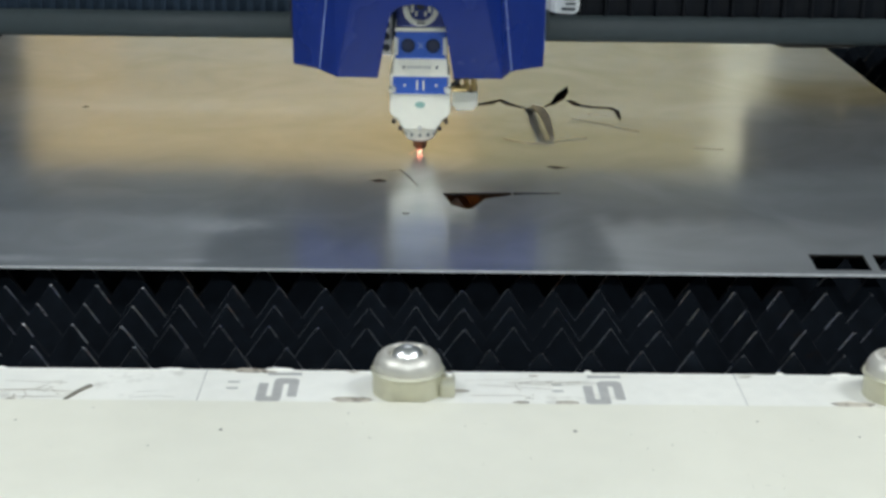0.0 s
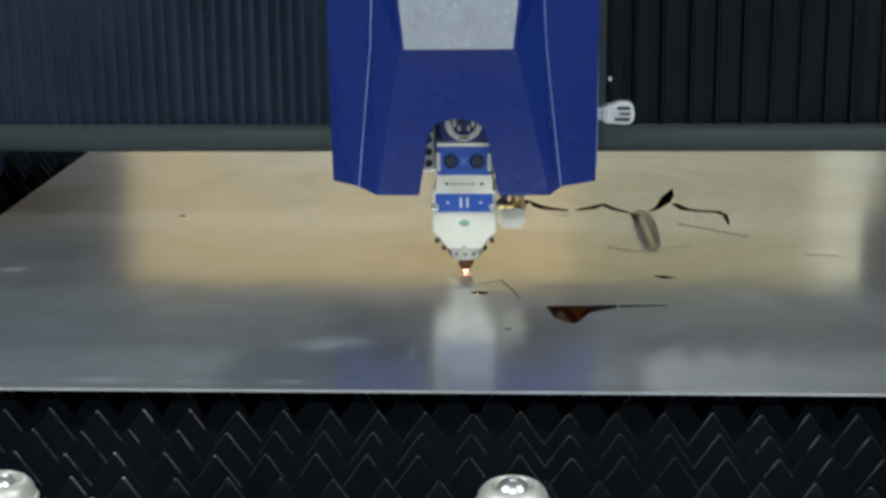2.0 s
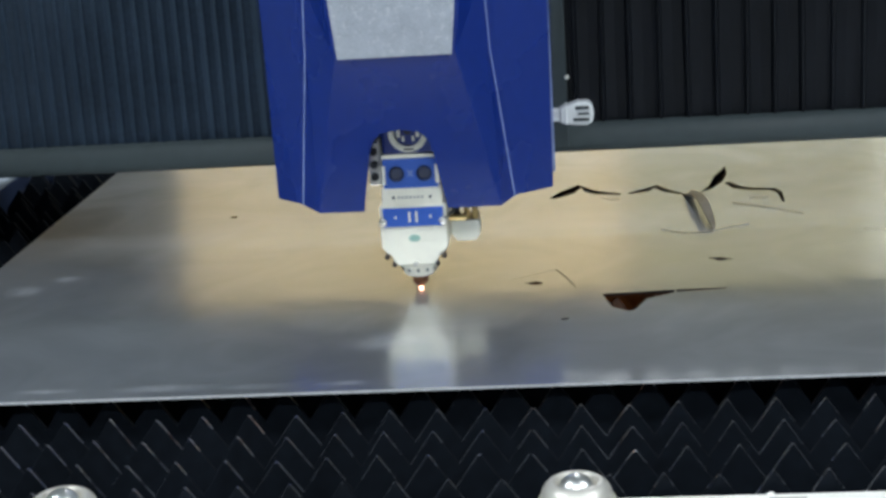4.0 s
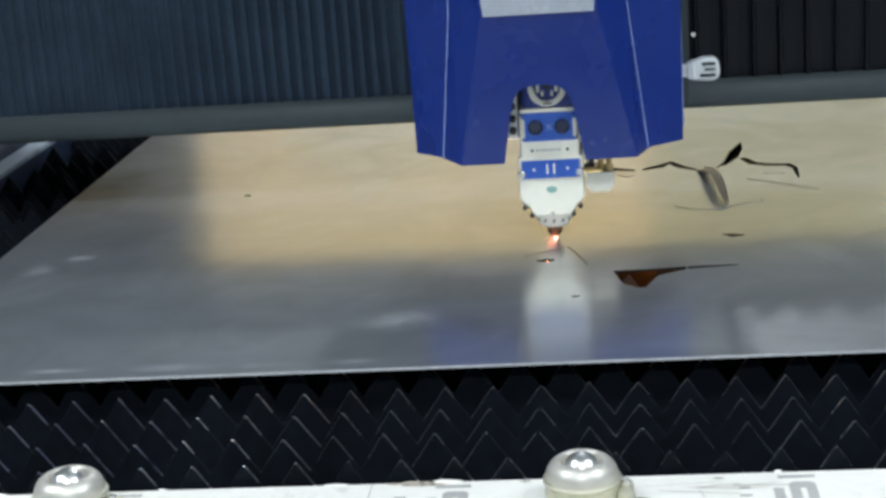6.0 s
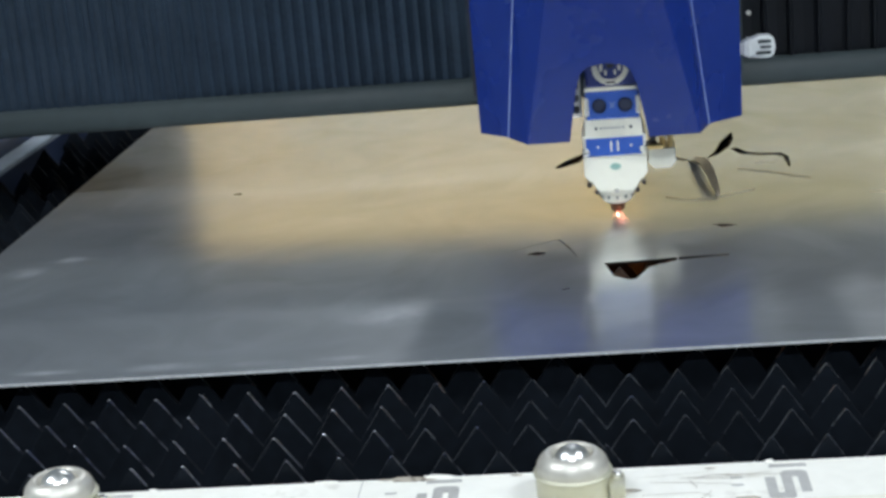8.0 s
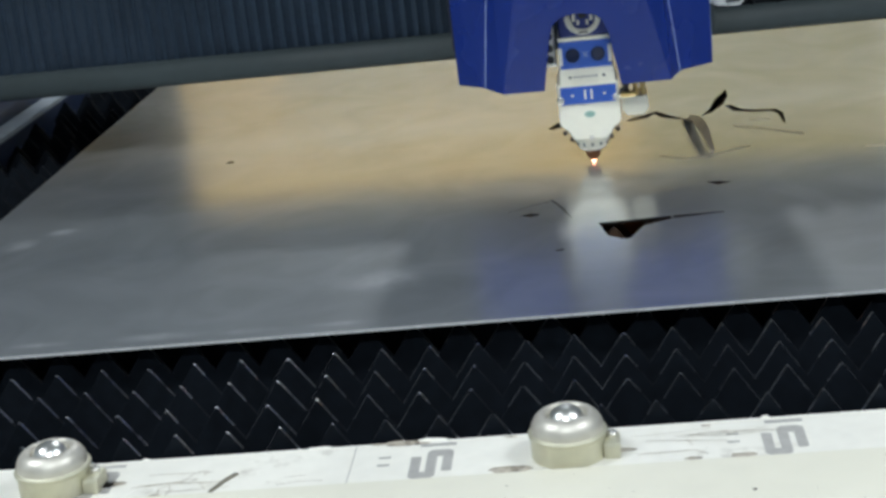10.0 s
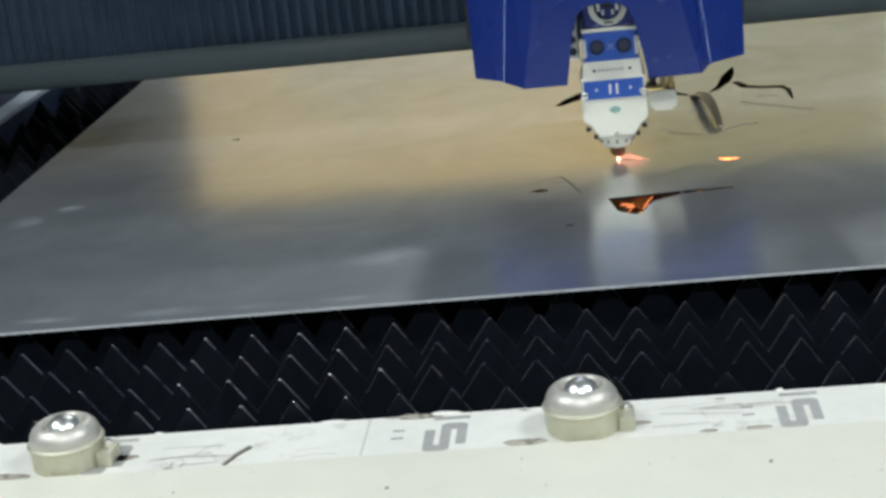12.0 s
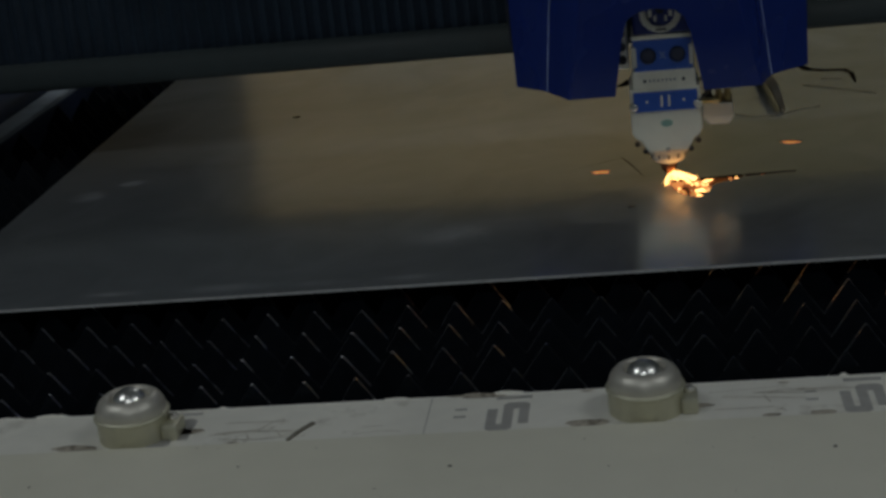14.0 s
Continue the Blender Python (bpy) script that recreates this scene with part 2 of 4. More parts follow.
M_TUBE = glow("lamp_tube_glow", (0.95, 0.98, 1.0), 6.0)
M_HOT = glow("white_hot_spark", (1.0, 0.46, 0.32), 9.0)
M_ORANGE = glow("orange_spark", (1.0, 0.50, 0.16), 24.0)
M_BURST = glow("bursting_spark", (1.0, 0.38, 0.26), 1.5)
M_EMBER = glow("ember", (1.0, 0.30, 0.11), 1.1)
M_MOLTEN = glow("molten_spark", (1.0, 0.34, 0.10), 4.5)


# ---- mesh helpers ----
def mesh_of(name, bm, material, smooth=False):
    bmesh.ops.recalc_face_normals(bm, faces=bm.faces[:])
    me = bpy.data.meshes.new(name)
    bm.to_mesh(me)
    bm.free()
    me.materials.append(material)
    if smooth:
        for p in me.polygons:
            p.use_smooth = True
    return me


def part(name, bm, material, parent=None, label="", smooth=False):
    ob = new(name, mesh_of(name, bm, material, smooth))
    if parent:
        ob.parent = parent
    if label:
        ob["label"] = label
    return ob


def box(bm, x0, x1, y0, y1, z0, z1, bevel=0.0):
    g = bmesh.ops.create_cube(bm, size=1, matrix=Matrix.Translation(((x0 + x1) / 2, (y0 + y1) / 2, (z0 + z1) / 2)) @ Matrix.Diagonal((x1 - x0, y1 - y0, z1 - z0, 1)))
    if bevel:
        edges = list({e for v in g["verts"] for e in v.link_edges})
        bmesh.ops.bevel(bm, geom=edges, offset=bevel, segments=2, affect="EDGES", profile=0.6)
    return bm


def block(x0, x1, y0, y1, z0, z1, bevel=0.0):
    return box(bmesh.new(), x0, x1, y0, y1, z0, z1, bevel)


def lathe(bm, profile, m=None, n=28):
    """Turns (radius, height) pairs round the z axis."""
    m = m or Matrix()
    rings = []
    for r, z in profile:
        if r < 1e-6:
            rings.append([bm.verts.new(m @ Vector((0, 0, z)))])
        else:
            rings.append([bm.verts.new(m @ Vector((r * math.cos(2 * math.pi * k / n), r * math.sin(2 * math.pi * k / n), z))) for k in range(n)])
    for a, b in zip(rings, rings[1:]):
        for k in range(n):
            q = [a[k % len(a)], a[(k + 1) % len(a)], b[(k + 1) % len(b)], b[k % len(b)]]
            q = list(dict.fromkeys(q))
            if len(q) > 2:
                bm.faces.new(q)
    return bm


def prism(bm, outline, y0, y1):
    """A polygon in x and z drawn out along y."""
    a = [bm.verts.new((x, y0, z)) for x, z in outline]
    b = [bm.verts.new((x, y1, z)) for x, z in outline]
    bm.faces.new(a)
    bm.faces.new(b[::-1])
    for k in range(len(a)):
        j = (k + 1) % len(a)
        bm.faces.new((a[k], b[k], b[j], a[j]))
    return bm


def tube(bm, points, r, n=8):
    """A round rod along points."""
    rings = []
    for k, p in enumerate(points):
        p = Vector(p)
        d = (Vector(points[min(k + 1, len(points) - 1)]) - Vector(points[max(k - 1, 0)])).normalized()
        s = d.cross(Vector((0.3, 0.2, 1))).normalized()
        u = s.cross(d)
        rings.append([bm.verts.new(p + r * (math.cos(2 * math.pi * i / n) * s + math.sin(2 * math.pi * i / n) * u)) for i in range(n)])
    for a, b in zip(rings, rings[1:]):
        for i in range(n):
            bm.faces.new((a[i], a[(i + 1) % n], b[(i + 1) % n], b[i]))
    bm.faces.new(rings[0])
    bm.faces.new(rings[-1][::-1])
    return bm


def thing(name, label, category, at=(0, 0, 0), group="", kind=""):
    ob = new(name)
    ob.location = at
    ob.empty_display_size = 0.05
    return tagged(ob, label, category, group, kind)


TURN_X = Matrix.Rotation(radians(90), 4, "X")
TURN_Y = Matrix.Rotation(radians(90), 4, "Y")


def at_front(x, y, z):
    """A lathe pose whose axis points at the viewer's side (towards -y)."""
    return Matrix.Translation((x, y, z)) @ TURN_X


# ---- workshop shell ----
def shell(name, dims, material, label):
    return tagged(part(name, block(*dims), material), label, "room", kind="structure")


shell("floor", (-6.2, 6.2, -6.2, 6.2, -0.2, 0.0), M_CONCRETE, "stained grey concrete workshop floor")
shell("ceiling", (-6.2, 6.2, -6.2, 6.2, 4.6, 4.8), M_CEIL, "plain pale grey workshop ceiling")
shell("wall_west", (-6.2, -6.0, -6.0, 6.0, 0.0, 4.6), M_PALE, "pale painted workshop wall")
shell("wall_east", (6.0, 6.2, -6.0, 6.0, 0.0, 4.6), M_PALE, "pale painted workshop wall")
shell("wall_south", (-6.2, 6.2, -6.2, -6.0, 0.0, 4.6), M_PALE, "pale painted workshop wall")
shell("wall_north", (-6.2, 6.2, 6.0, 6.2, 0.0, 2.9), M_TAN, "warm tan painted workshop wall behind the machine")
shell("wall_upper", (-6.2, 6.2, 6.0, 6.2, 2.9, 4.6), M_PALE, "pale upper part of the workshop wall")
# unseen beam, added to block the rear tubes' light from the sheet
shell("lamp_screen_beam", (-6.0, 6.0, 4.45, 4.6, 3.45, 4.6), M_PALE, "added pale beam under the ceiling, screening the rear lamps")
shell("wall_pilaster", (1.40, 1.66, 5.93, 6.0, 0.0, 2.9), M_CREAM, "cream painted pilaster on the workshop wall")
shell("wall_dado", (-1.45, -0.02, 5.985, 6.0, 0.0, 1.86), M_OLIVE, "dull olive panel low on the workshop wall")
shell("wall_panel", (0.25, 1.40, 5.97, 6.0, 0.0, 2.9), M_PANEL, "ochre painted panel on the workshop wall")
shell("wall_dark_panel", (1.66, 3.9, 5.97, 6.0, 0.0, 2.9), M_UMBER, "dark umber painted panel on the workshop wall")
shell("wall_partition", (-3.6, -1.18, 3.0, 3.1, 0.0, 2.6), M_BROWN, "brown partition wall beyond the machine")


def light_screen():
    """Added, unseen screen that keeps the high-bay lamp off the sheet's rear part."""
    t = thing("light_screen", "added grey screen on two posts, keeping lamplight off the sheet", "machine cabin")
    part("header", block(-1.96, 1.96, 1.98, 2.02, 1.45, 2.10, 0.004), M_FRAME_GREY, t)
    for x in (-1.92, 1.92):
        part("post", block(x - 0.04, x + 0.04, 1.939, 1.979, 0.0, 2.10, 0.003), M_FRAME_GREY, t)
    return t


light_screen()


def ceiling_lamp(x, y):
    t = thing("ceiling_lamp", "long white fluorescent ceiling lamp, out of view", "lamp", (x, y, LAMP_Z), "ceiling lamps")
    part("housing", block(-0.78, 0.78, -0.19, 0.19, 0.03, 0.25, 0.01), M_CEIL, t)
    for dy in (-0.1, 0.1):
        part("tube", lathe(bmesh.new(), [(0, -0.72), (0.016, -0.72), (0.016, 0.72), (0, 0.72)], Matrix.Translation((0, dy, 0.0)) @ TURN_Y, 12), M_TUBE, t, smooth=True)
    return t


for lx, ly, _ in LAMPS:
    ceiling_lamp(lx, ly)


def high_bay_lamp(x, y, z):
    t = thing("high_bay_lamp", "round white high-bay lamp hung from the ceiling", "lamp", (x, y, z))
    part("shade", lathe(bmesh.new(), [(0.20, 0.0), (0.19, 0.03), (0.10, 0.13), (0.07, 0.15), (0.0, 0.15), (0.0, 0.14), (0.065, 0.14), (0.18, 0.03), (0.195, 0.0)], n=32), M_CEIL, t, smooth=True)
    part("ballast", lathe(bmesh.new(), [(0, 0.15), (0.06, 0.15), (0.06, 0.30), (0, 0.30)], n=20), M_LIP, t)
    part("rod", lathe(bmesh.new(), [(0, 0.30), (0.008, 0.30), (0.008, 4.6 - z), (0, 4.6 - z)], n=10), M_LIP, t)
    return t


high_bay_lamp(*HIGH_BAY[:3])

# ---- machine bed ----
Z = 0.9          # top of the sheet
SIDE = 0.995     # inner face of the bed's side frames


def bed_frame():
    t = thing("machine_bed", "off-white welded steel bed of a laser cutting machine", "machine bed", (0, 0, 0))
    for s in (-1, 1):
        a, b = sorted((s * SIDE, s * (SIDE + 0.04)))
        part("side_frame", block(a, b, -0.25, 3.4, 0.0, 0.892, 0.003), M_FRAME_GREY, t)
        a, b = sorted((s * SIDE, s * (SIDE - 0.003)))
        part("side_lining", block(a, b, -0.247, 3.29, 0.6, 0.884), M_BRACKET, t, "sooty navy lining")
        a, b = sorted((s * (SIDE + 0.041), s * (SIDE + 0.26)))
        part("side_cover", block(a, b, -0.25, 3.4, 0.0, 0.912, 0.008), M_BRACKET, t, "dark navy side cover")
    part("rear_frame", block(-SIDE, SIDE, 3.3, 3.4, 0.0, 0.88), M_WHITE, t)
    part("scrap_tray", block(-SIDE, SIDE, -0.25, 3.3, 0.55, 0.6), M_BLACK, t, "sooty black scrap tray")
    part("front_beam", block(-1.3, 1.3, -0.75, -0.252, 0.0, 0.884, 0.002), M_WHITE, t)
    part("inner_lining", block(-SIDE, SIDE, -0.2515, -0.248, 0.6, 0.880), M_BLACK, t, "sooty black lining")
    part("front_plate", block(-1.3, 1.3, -0.80, -0.334, 0.8845, 0.8885, 0.0012), M_WHITE, t, "off-white painted cover plate with small dirt specks")
    return t


bed_frame()


def slat_mesh(phase):
    """One upright slat with a row of pointed teeth along its upper edge, tips 2 mm blunt, some worn."""
    bm = bmesh.new()
    pitch, depth = 0.0472, 0.034
    out = [(-SIDE + 0.004, -0.30)]
    first = math.floor((-SIDE + 0.03) / pitch)
    for i in range(first, -first):
        c = i * pitch + phase
        if c - pitch / 2 < -SIDE + 0.006:
            continue
        if c + pitch / 2 > SIDE - 0.006:
            c -= pitch
            break
        wear = random.random()
        tip = -0.0035 * wear * wear
        worn = random.uniform(0.35, 0.75)
        out += [(c - pitch / 2, -depth), (c - pitch / 2 * worn, -depth * worn), (c - 0.0007, tip), (c + 0.0007 + 0.0012 * wear, tip - 0.0004), (c + pitch / 2 * worn, -depth * worn)]
    out += [(c + pitch / 2, -depth), (SIDE - 0.004, -depth), (SIDE - 0.004, -0.30)]
    # the burnt front arris is rounded off: a narrow chamfer follows the teeth
    back = [bm.verts.new((px, 0.0014, pz)) for px, pz in out]
    mid = [bm.verts.new((px, -0.0014, pz)) for px, pz in out]
    front = [bm.verts.new((px, -0.0020, pz - (0.0008 if 0 < q < len(out) - 1 else 0))) for q, (px, pz) in enumerate(out)]
    bm.faces.new(front)
    bm.faces.new(back[::-1])
    for a, b in ((front, mid), (mid, back)):
        for q in range(len(out) - 1):
            bm.faces.new((a[q], b[q], b[q + 1], a[q + 1]))
    bm.normal_update()
    bmesh.ops.triangulate(bm, faces=[f for f in bm.faces if len(f.verts) > 4])
    edge = bmesh.new()
    strip = [f for f in bm.faces if abs(f.normal.y) < 0.2 and abs(f.normal.z) > 0.2]
    for f in strip:
        edge.faces.new([edge.verts.new(v.co) for v in f.verts])
    bmesh.ops.delete(bm, geom=strip, context="FACES_ONLY")
    rim = mesh_of("worn_edge", edge, M_SLAT_EDGE)
    rim.materials.append(M_SLAT_DROSS_SHADE)
    # bright metal sits mostly near the tips, imitating light that fades downwards
    for p in rim.polygons:
        low = min(rim.vertices[v].co.z for v in p.vertices)
        p.material_index = 0 if random.random() < (0.85 if low > -depth * 0.85 else 0.28) else 1
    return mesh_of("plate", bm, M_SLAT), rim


def recoloured(pair, plate, edge):
    out = []
    for me, mat in zip(pair, (plate, edge)):
        me = me.copy()
        me.materials[0] = mat
        out.append(me)
    return out


SLATS = [slat_mesh(0.006), slat_mesh(0.0287), slat_mesh(0.013)]
# copies for under the sheet: the shade there is put into dark edges
SHADED = [recoloured(p, M_SLAT, M_SLAT_DROSS_SHADE) for p in SLATS]
BURNT = [recoloured(p, M_SLAT, M_SLAT_DROSS_SHADE) for p in SLATS]
for me, _ in BURNT:
    me.materials.append(M_SLAT_RUST)
    for p in me.polygons:
        p.material_index = 1 if abs(p.center.x) < 0.42 else 0
SLAT_Y = [-0.237, -0.178, -0.120, -0.062, 0.020] + [0.072 + 0.0585 * k for k in range(54)]
for k, y in enumerate(SLAT_Y):
    under_cut = 0.15 < y < 0.95
    plate, rim = (BURNT if under_cut else SHADED if y > 0.03 else SLATS)[(1, 0, 0, 0, 1, 2, 0)[k % 7] if k > 4 else (1, 0, 0, 0, 1)[k]]
    tip = Z + 0.0005 if y < -0.02 else Z - 0.0045 if y < 0.2 else Z - 0.0031
    ob = thing("bed_slat", "heat-browned steel support slat under the cut sheet" if under_cut else "dark burnt steel support slat with pointed teeth", "slat", (0, y, tip), "bed slats")
    ob.rotation_euler = (radians(random.uniform(-1.2, 1.2)) if y < 0 else 0, 0, 0)
    for nm, me in (("plate", plate), ("worn_edge", rim)):
        piece = new(nm, me)
        piece.parent = ob
        if nm == "worn_edge":
            piece["label"] = "worn edge of the teeth, bright in front, darkened under the sheet"


# ---- metal sheet with its cut openings ----
XL, XR, YF, YB = -0.788, 0.766, 0.002, 3.0


def droop(y):
    """Sag of the sheet's free front margin."""
    if y > 0.2:
        return 0.0
    step, zz, u = 0.005, 0.0, 0.2
    while u > y + 1e-6:
        zz -= step * 0.004 * min(1.0, (0.2 - u) / 0.14)
        u -= step
    return zz


def ribbon(points, widths):
    """An outline round a bent line of varying width."""
    left, right = [], []
    for k, (x, y) in enumerate(points):
        a, b = Vector(points[max(k - 1, 0)]), Vector(points[min(k + 1, len(points) - 1)])
        d = (b - a).normalized()
        n = Vector((-d.y, d.x)) * widths[k] / 2
        left.append((x + n.x, y + n.y))
        right.append((x - n.x, y - n.y))
    return left + right[::-1]


CUTS = [
    # long blade-shaped opening
    [(0.036, 0.309), (0.085, 0.312), (0.122, 0.3145), (0.1225, 0.3035), (0.100, 0.290), (0.088, 0.283), (0.072, 0.240), (0.064, 0.237), (0.046, 0.256)],
    [(0.1245, 0.3145), (0.150, 0.3150), (0.184, 0.3155), (0.184, 0.3115), (0.150, 0.3075), (0.1245, 0.3040)],
    # short slot
    [(0.174, 0.450), (0.190, 0.449), (0.206, 0.4405), (0.187, 0.434)],
    # wavy slit in two runs, with its leaf-shaped end
    ribbon([(-0.026, 0.812), (-0.004, 0.846), (0.016, 0.886), (0.028, 0.855), (0.042, 0.836), (0.076, 0.821)], [0.010, 0.026, 0.020, 0.016, 0.020, 0.010]),
    ribbon([(0.088, 0.823), (0.112, 0.838), (0.131, 0.862), (0.146, 0.830), (0.166, 0.808)], [0.008, 0.018, 0.018, 0.014, 0.008]),
    [(0.194, 0.808), (0.211, 0.852), (0.224, 0.915), (0.248, 0.982), (0.2455, 0.93), (0.234, 0.876), (0.214, 0.832)],
    ribbon([(0.240, 0.868), (0.252, 0.832), (0.272, 0.818), (0.301, 0.812), (0.309, 0.790), (0.307, 0.730)], [0.010, 0.016, 0.015, 0.015, 0.008, 0.003]),
    # fresh hooked cut
    ribbon([(-0.078, 0.383), (-0.046, 0.406), (-0.020, 0.424), (-0.008, 0.388), (0.005, 0.338)], [0.0004, 0.0010, 0.0020, 0.0024, 0.0010]),
    # small pierced spots
    [(-0.515, 0.778), (-0.508, 0.788), (-0.501, 0.784), (-0.502, 0.776)],
    [(-0.014, 0.216), (-0.004, 0.2185), (-0.005, 0.2145), (-0.012, 0.212)],
    [(-0.059, 0.366), (-0.046, 0.373), (-0.035, 0.368), (-0.037, 0.361), (-0.047, 0.358)],
    # square cut-outs at the front margin
    [(0.442, 0.070), (0.503, 0.070), (0.4995, 0.016), (0.4395, 0.016)],
    [(0.5135, 0.070), (0.574, 0.070), (0.571, 0.016), (0.5085, 0.016)],
]


def metal_sheet():
    bm = bmesh.new()
    loops = [[(XL, YF), (XR, YF), (XR, YB), (XL, YB)]] + CUTS
    for loop in loops:
        vs = [bm.verts.new((x, y, 0)) for x, y in loop]
        for k in range(len(vs)):
            bm.edges.new((vs[k], vs[(k + 1) % len(vs)]))
    bmesh.ops.triangle_fill(bm, use_beauty=True, use_dissolve=False, edges=bm.edges[:], normal=(0, 0, 1))
    for k in range(2, 21, 3):
        bmesh.ops.bisect_plane(bm, geom=bm.verts[:] + bm.edges[:] + bm.faces[:], plane_co=(0, k * 0.01, 0), plane_no=(0, 1, 0))
    for v in bm.verts:
        v.co.z = Z + droop(v.co.y)
    bm.normal_update()
    for f in bm.faces:
        if f.normal.z < 0:
            f.normal_flip()
    top = bm.faces[:]
    rim = [e for e in bm.edges if len(e.link_faces) == 1]
    under = {v: bm.verts.new((v.co.x, v.co.y, v.co.z - 0.003)) for v in bm.verts[:]}
    for f in top:
        bm.faces.new([under[v] for v in reversed(f.verts)])
    for e in rim:
        a, b = e.verts
        f = bm.faces.new((a, b, under[b], under[a]))
        f.material_index = 1 if max(a.co.y, b.co.y) < YF + 1e-4 else 2
    bmesh.ops.recalc_face_normals(bm, faces=bm.faces[:])
    me = bpy.data.meshes.new("metal_sheet")
    bm.to_mesh(me)
    bm.free()
    for m in (M_SHEET, M_CUT_EDGE, M_BURNT_EDGE):
        me.materials.append(m)
    ob = new("metal_sheet", me)
    tagged(ob, "large bare steel sheet, mirror-like and scuffed, with cut slits", "metal sheet")
    # a cut tongue that has sprung up beside the slit
    bm = bmesh.new()
    rows = []
    for k in range(13):
        s = k / 12
        y = 0.806 - 0.215 * s
        x = 0.174 + 0.020 * s
        z = Z + 0.0015 + 0.026 * math.sin(s * math.pi) * (0.4 + 0.6 * s)
        w = 0.0066 * (1 - 0.7 * s ** 4)
        rows.append([bm.verts.new((x - w, y, z + 0.004 * s)), bm.verts.new((x, y, z - 0.003)), bm.verts.new((x + w, y + 0.006, z + 0.003))])
    for a, b in zip(rows, rows[1:]):
        for i in range(2):
            bm.faces.new((a[i], a[i + 1], b[i + 1], b[i]))
    tongue = part("sprung_tongue", bm, M_TONGUE, ob, "curled heat-tinted strip sprung up from the cut", smooth=True)
    so = tongue.modifiers.new("thickness", "SOLIDIFY")
    so.thickness = 0.002
    # creases, scuffs and the shadow lines at the tongue's foot, as thin raised marks
    marks = [((0.05, 0.80), (0.062, 0.785), (0.075, 0.79)), ((0.125, 0.60), (0.155, 0.575), (0.185, 0.575)), ((0.19, 0.578), (0.215, 0.60), (0.245, 0.61)),
             ((0.262, 0.765), (0.29, 0.76)), ((0.235, 0.735), (0.28, 0.70), (0.325, 0.655)), ((0.39, 0.56), (0.43, 0.55))]
    for pts in marks:
        out = ribbon(pts, [0.0012] + [0.0035] * (len(pts) - 2) + [0.0012])
        bm = bmesh.new()
        lo = [bm.verts.new((x, y, Z - 0.0005)) for x, y in out]
        hi = [bm.verts.new((x, y, Z + 0.0007)) for x, y in out]
        bm.faces.new(hi)
        for k in range(len(lo)):
            j = (k + 1) % len(lo)
            bm.faces.new((lo[k], lo[j], hi[j], hi[k]))
        part("dark_line", bm, M_DARK_LINE, ob, "thin dark line on the steel")
    return ob


M_CUT_EDGE = surface("raw_cut_edge", (0.85, 0.85, 0.84), 0.6, 0.25, 0.2, 200)
M_BURNT_EDGE = surface("burnt_cut_edge", (0.03, 0.026, 0.022), 0.5, 0.5, 0.3, 200)
M_TONGUE = surface("heat_tinted_steel", (0.24, 0.20, 0.145), 0.45, 0.35, 0.3, 60)
M_DARK_LINE = surface("dark_line_steel", (0.52, 0.47, 0.38), 0.35, 0.9, 0.2, 80)
metal_sheet()


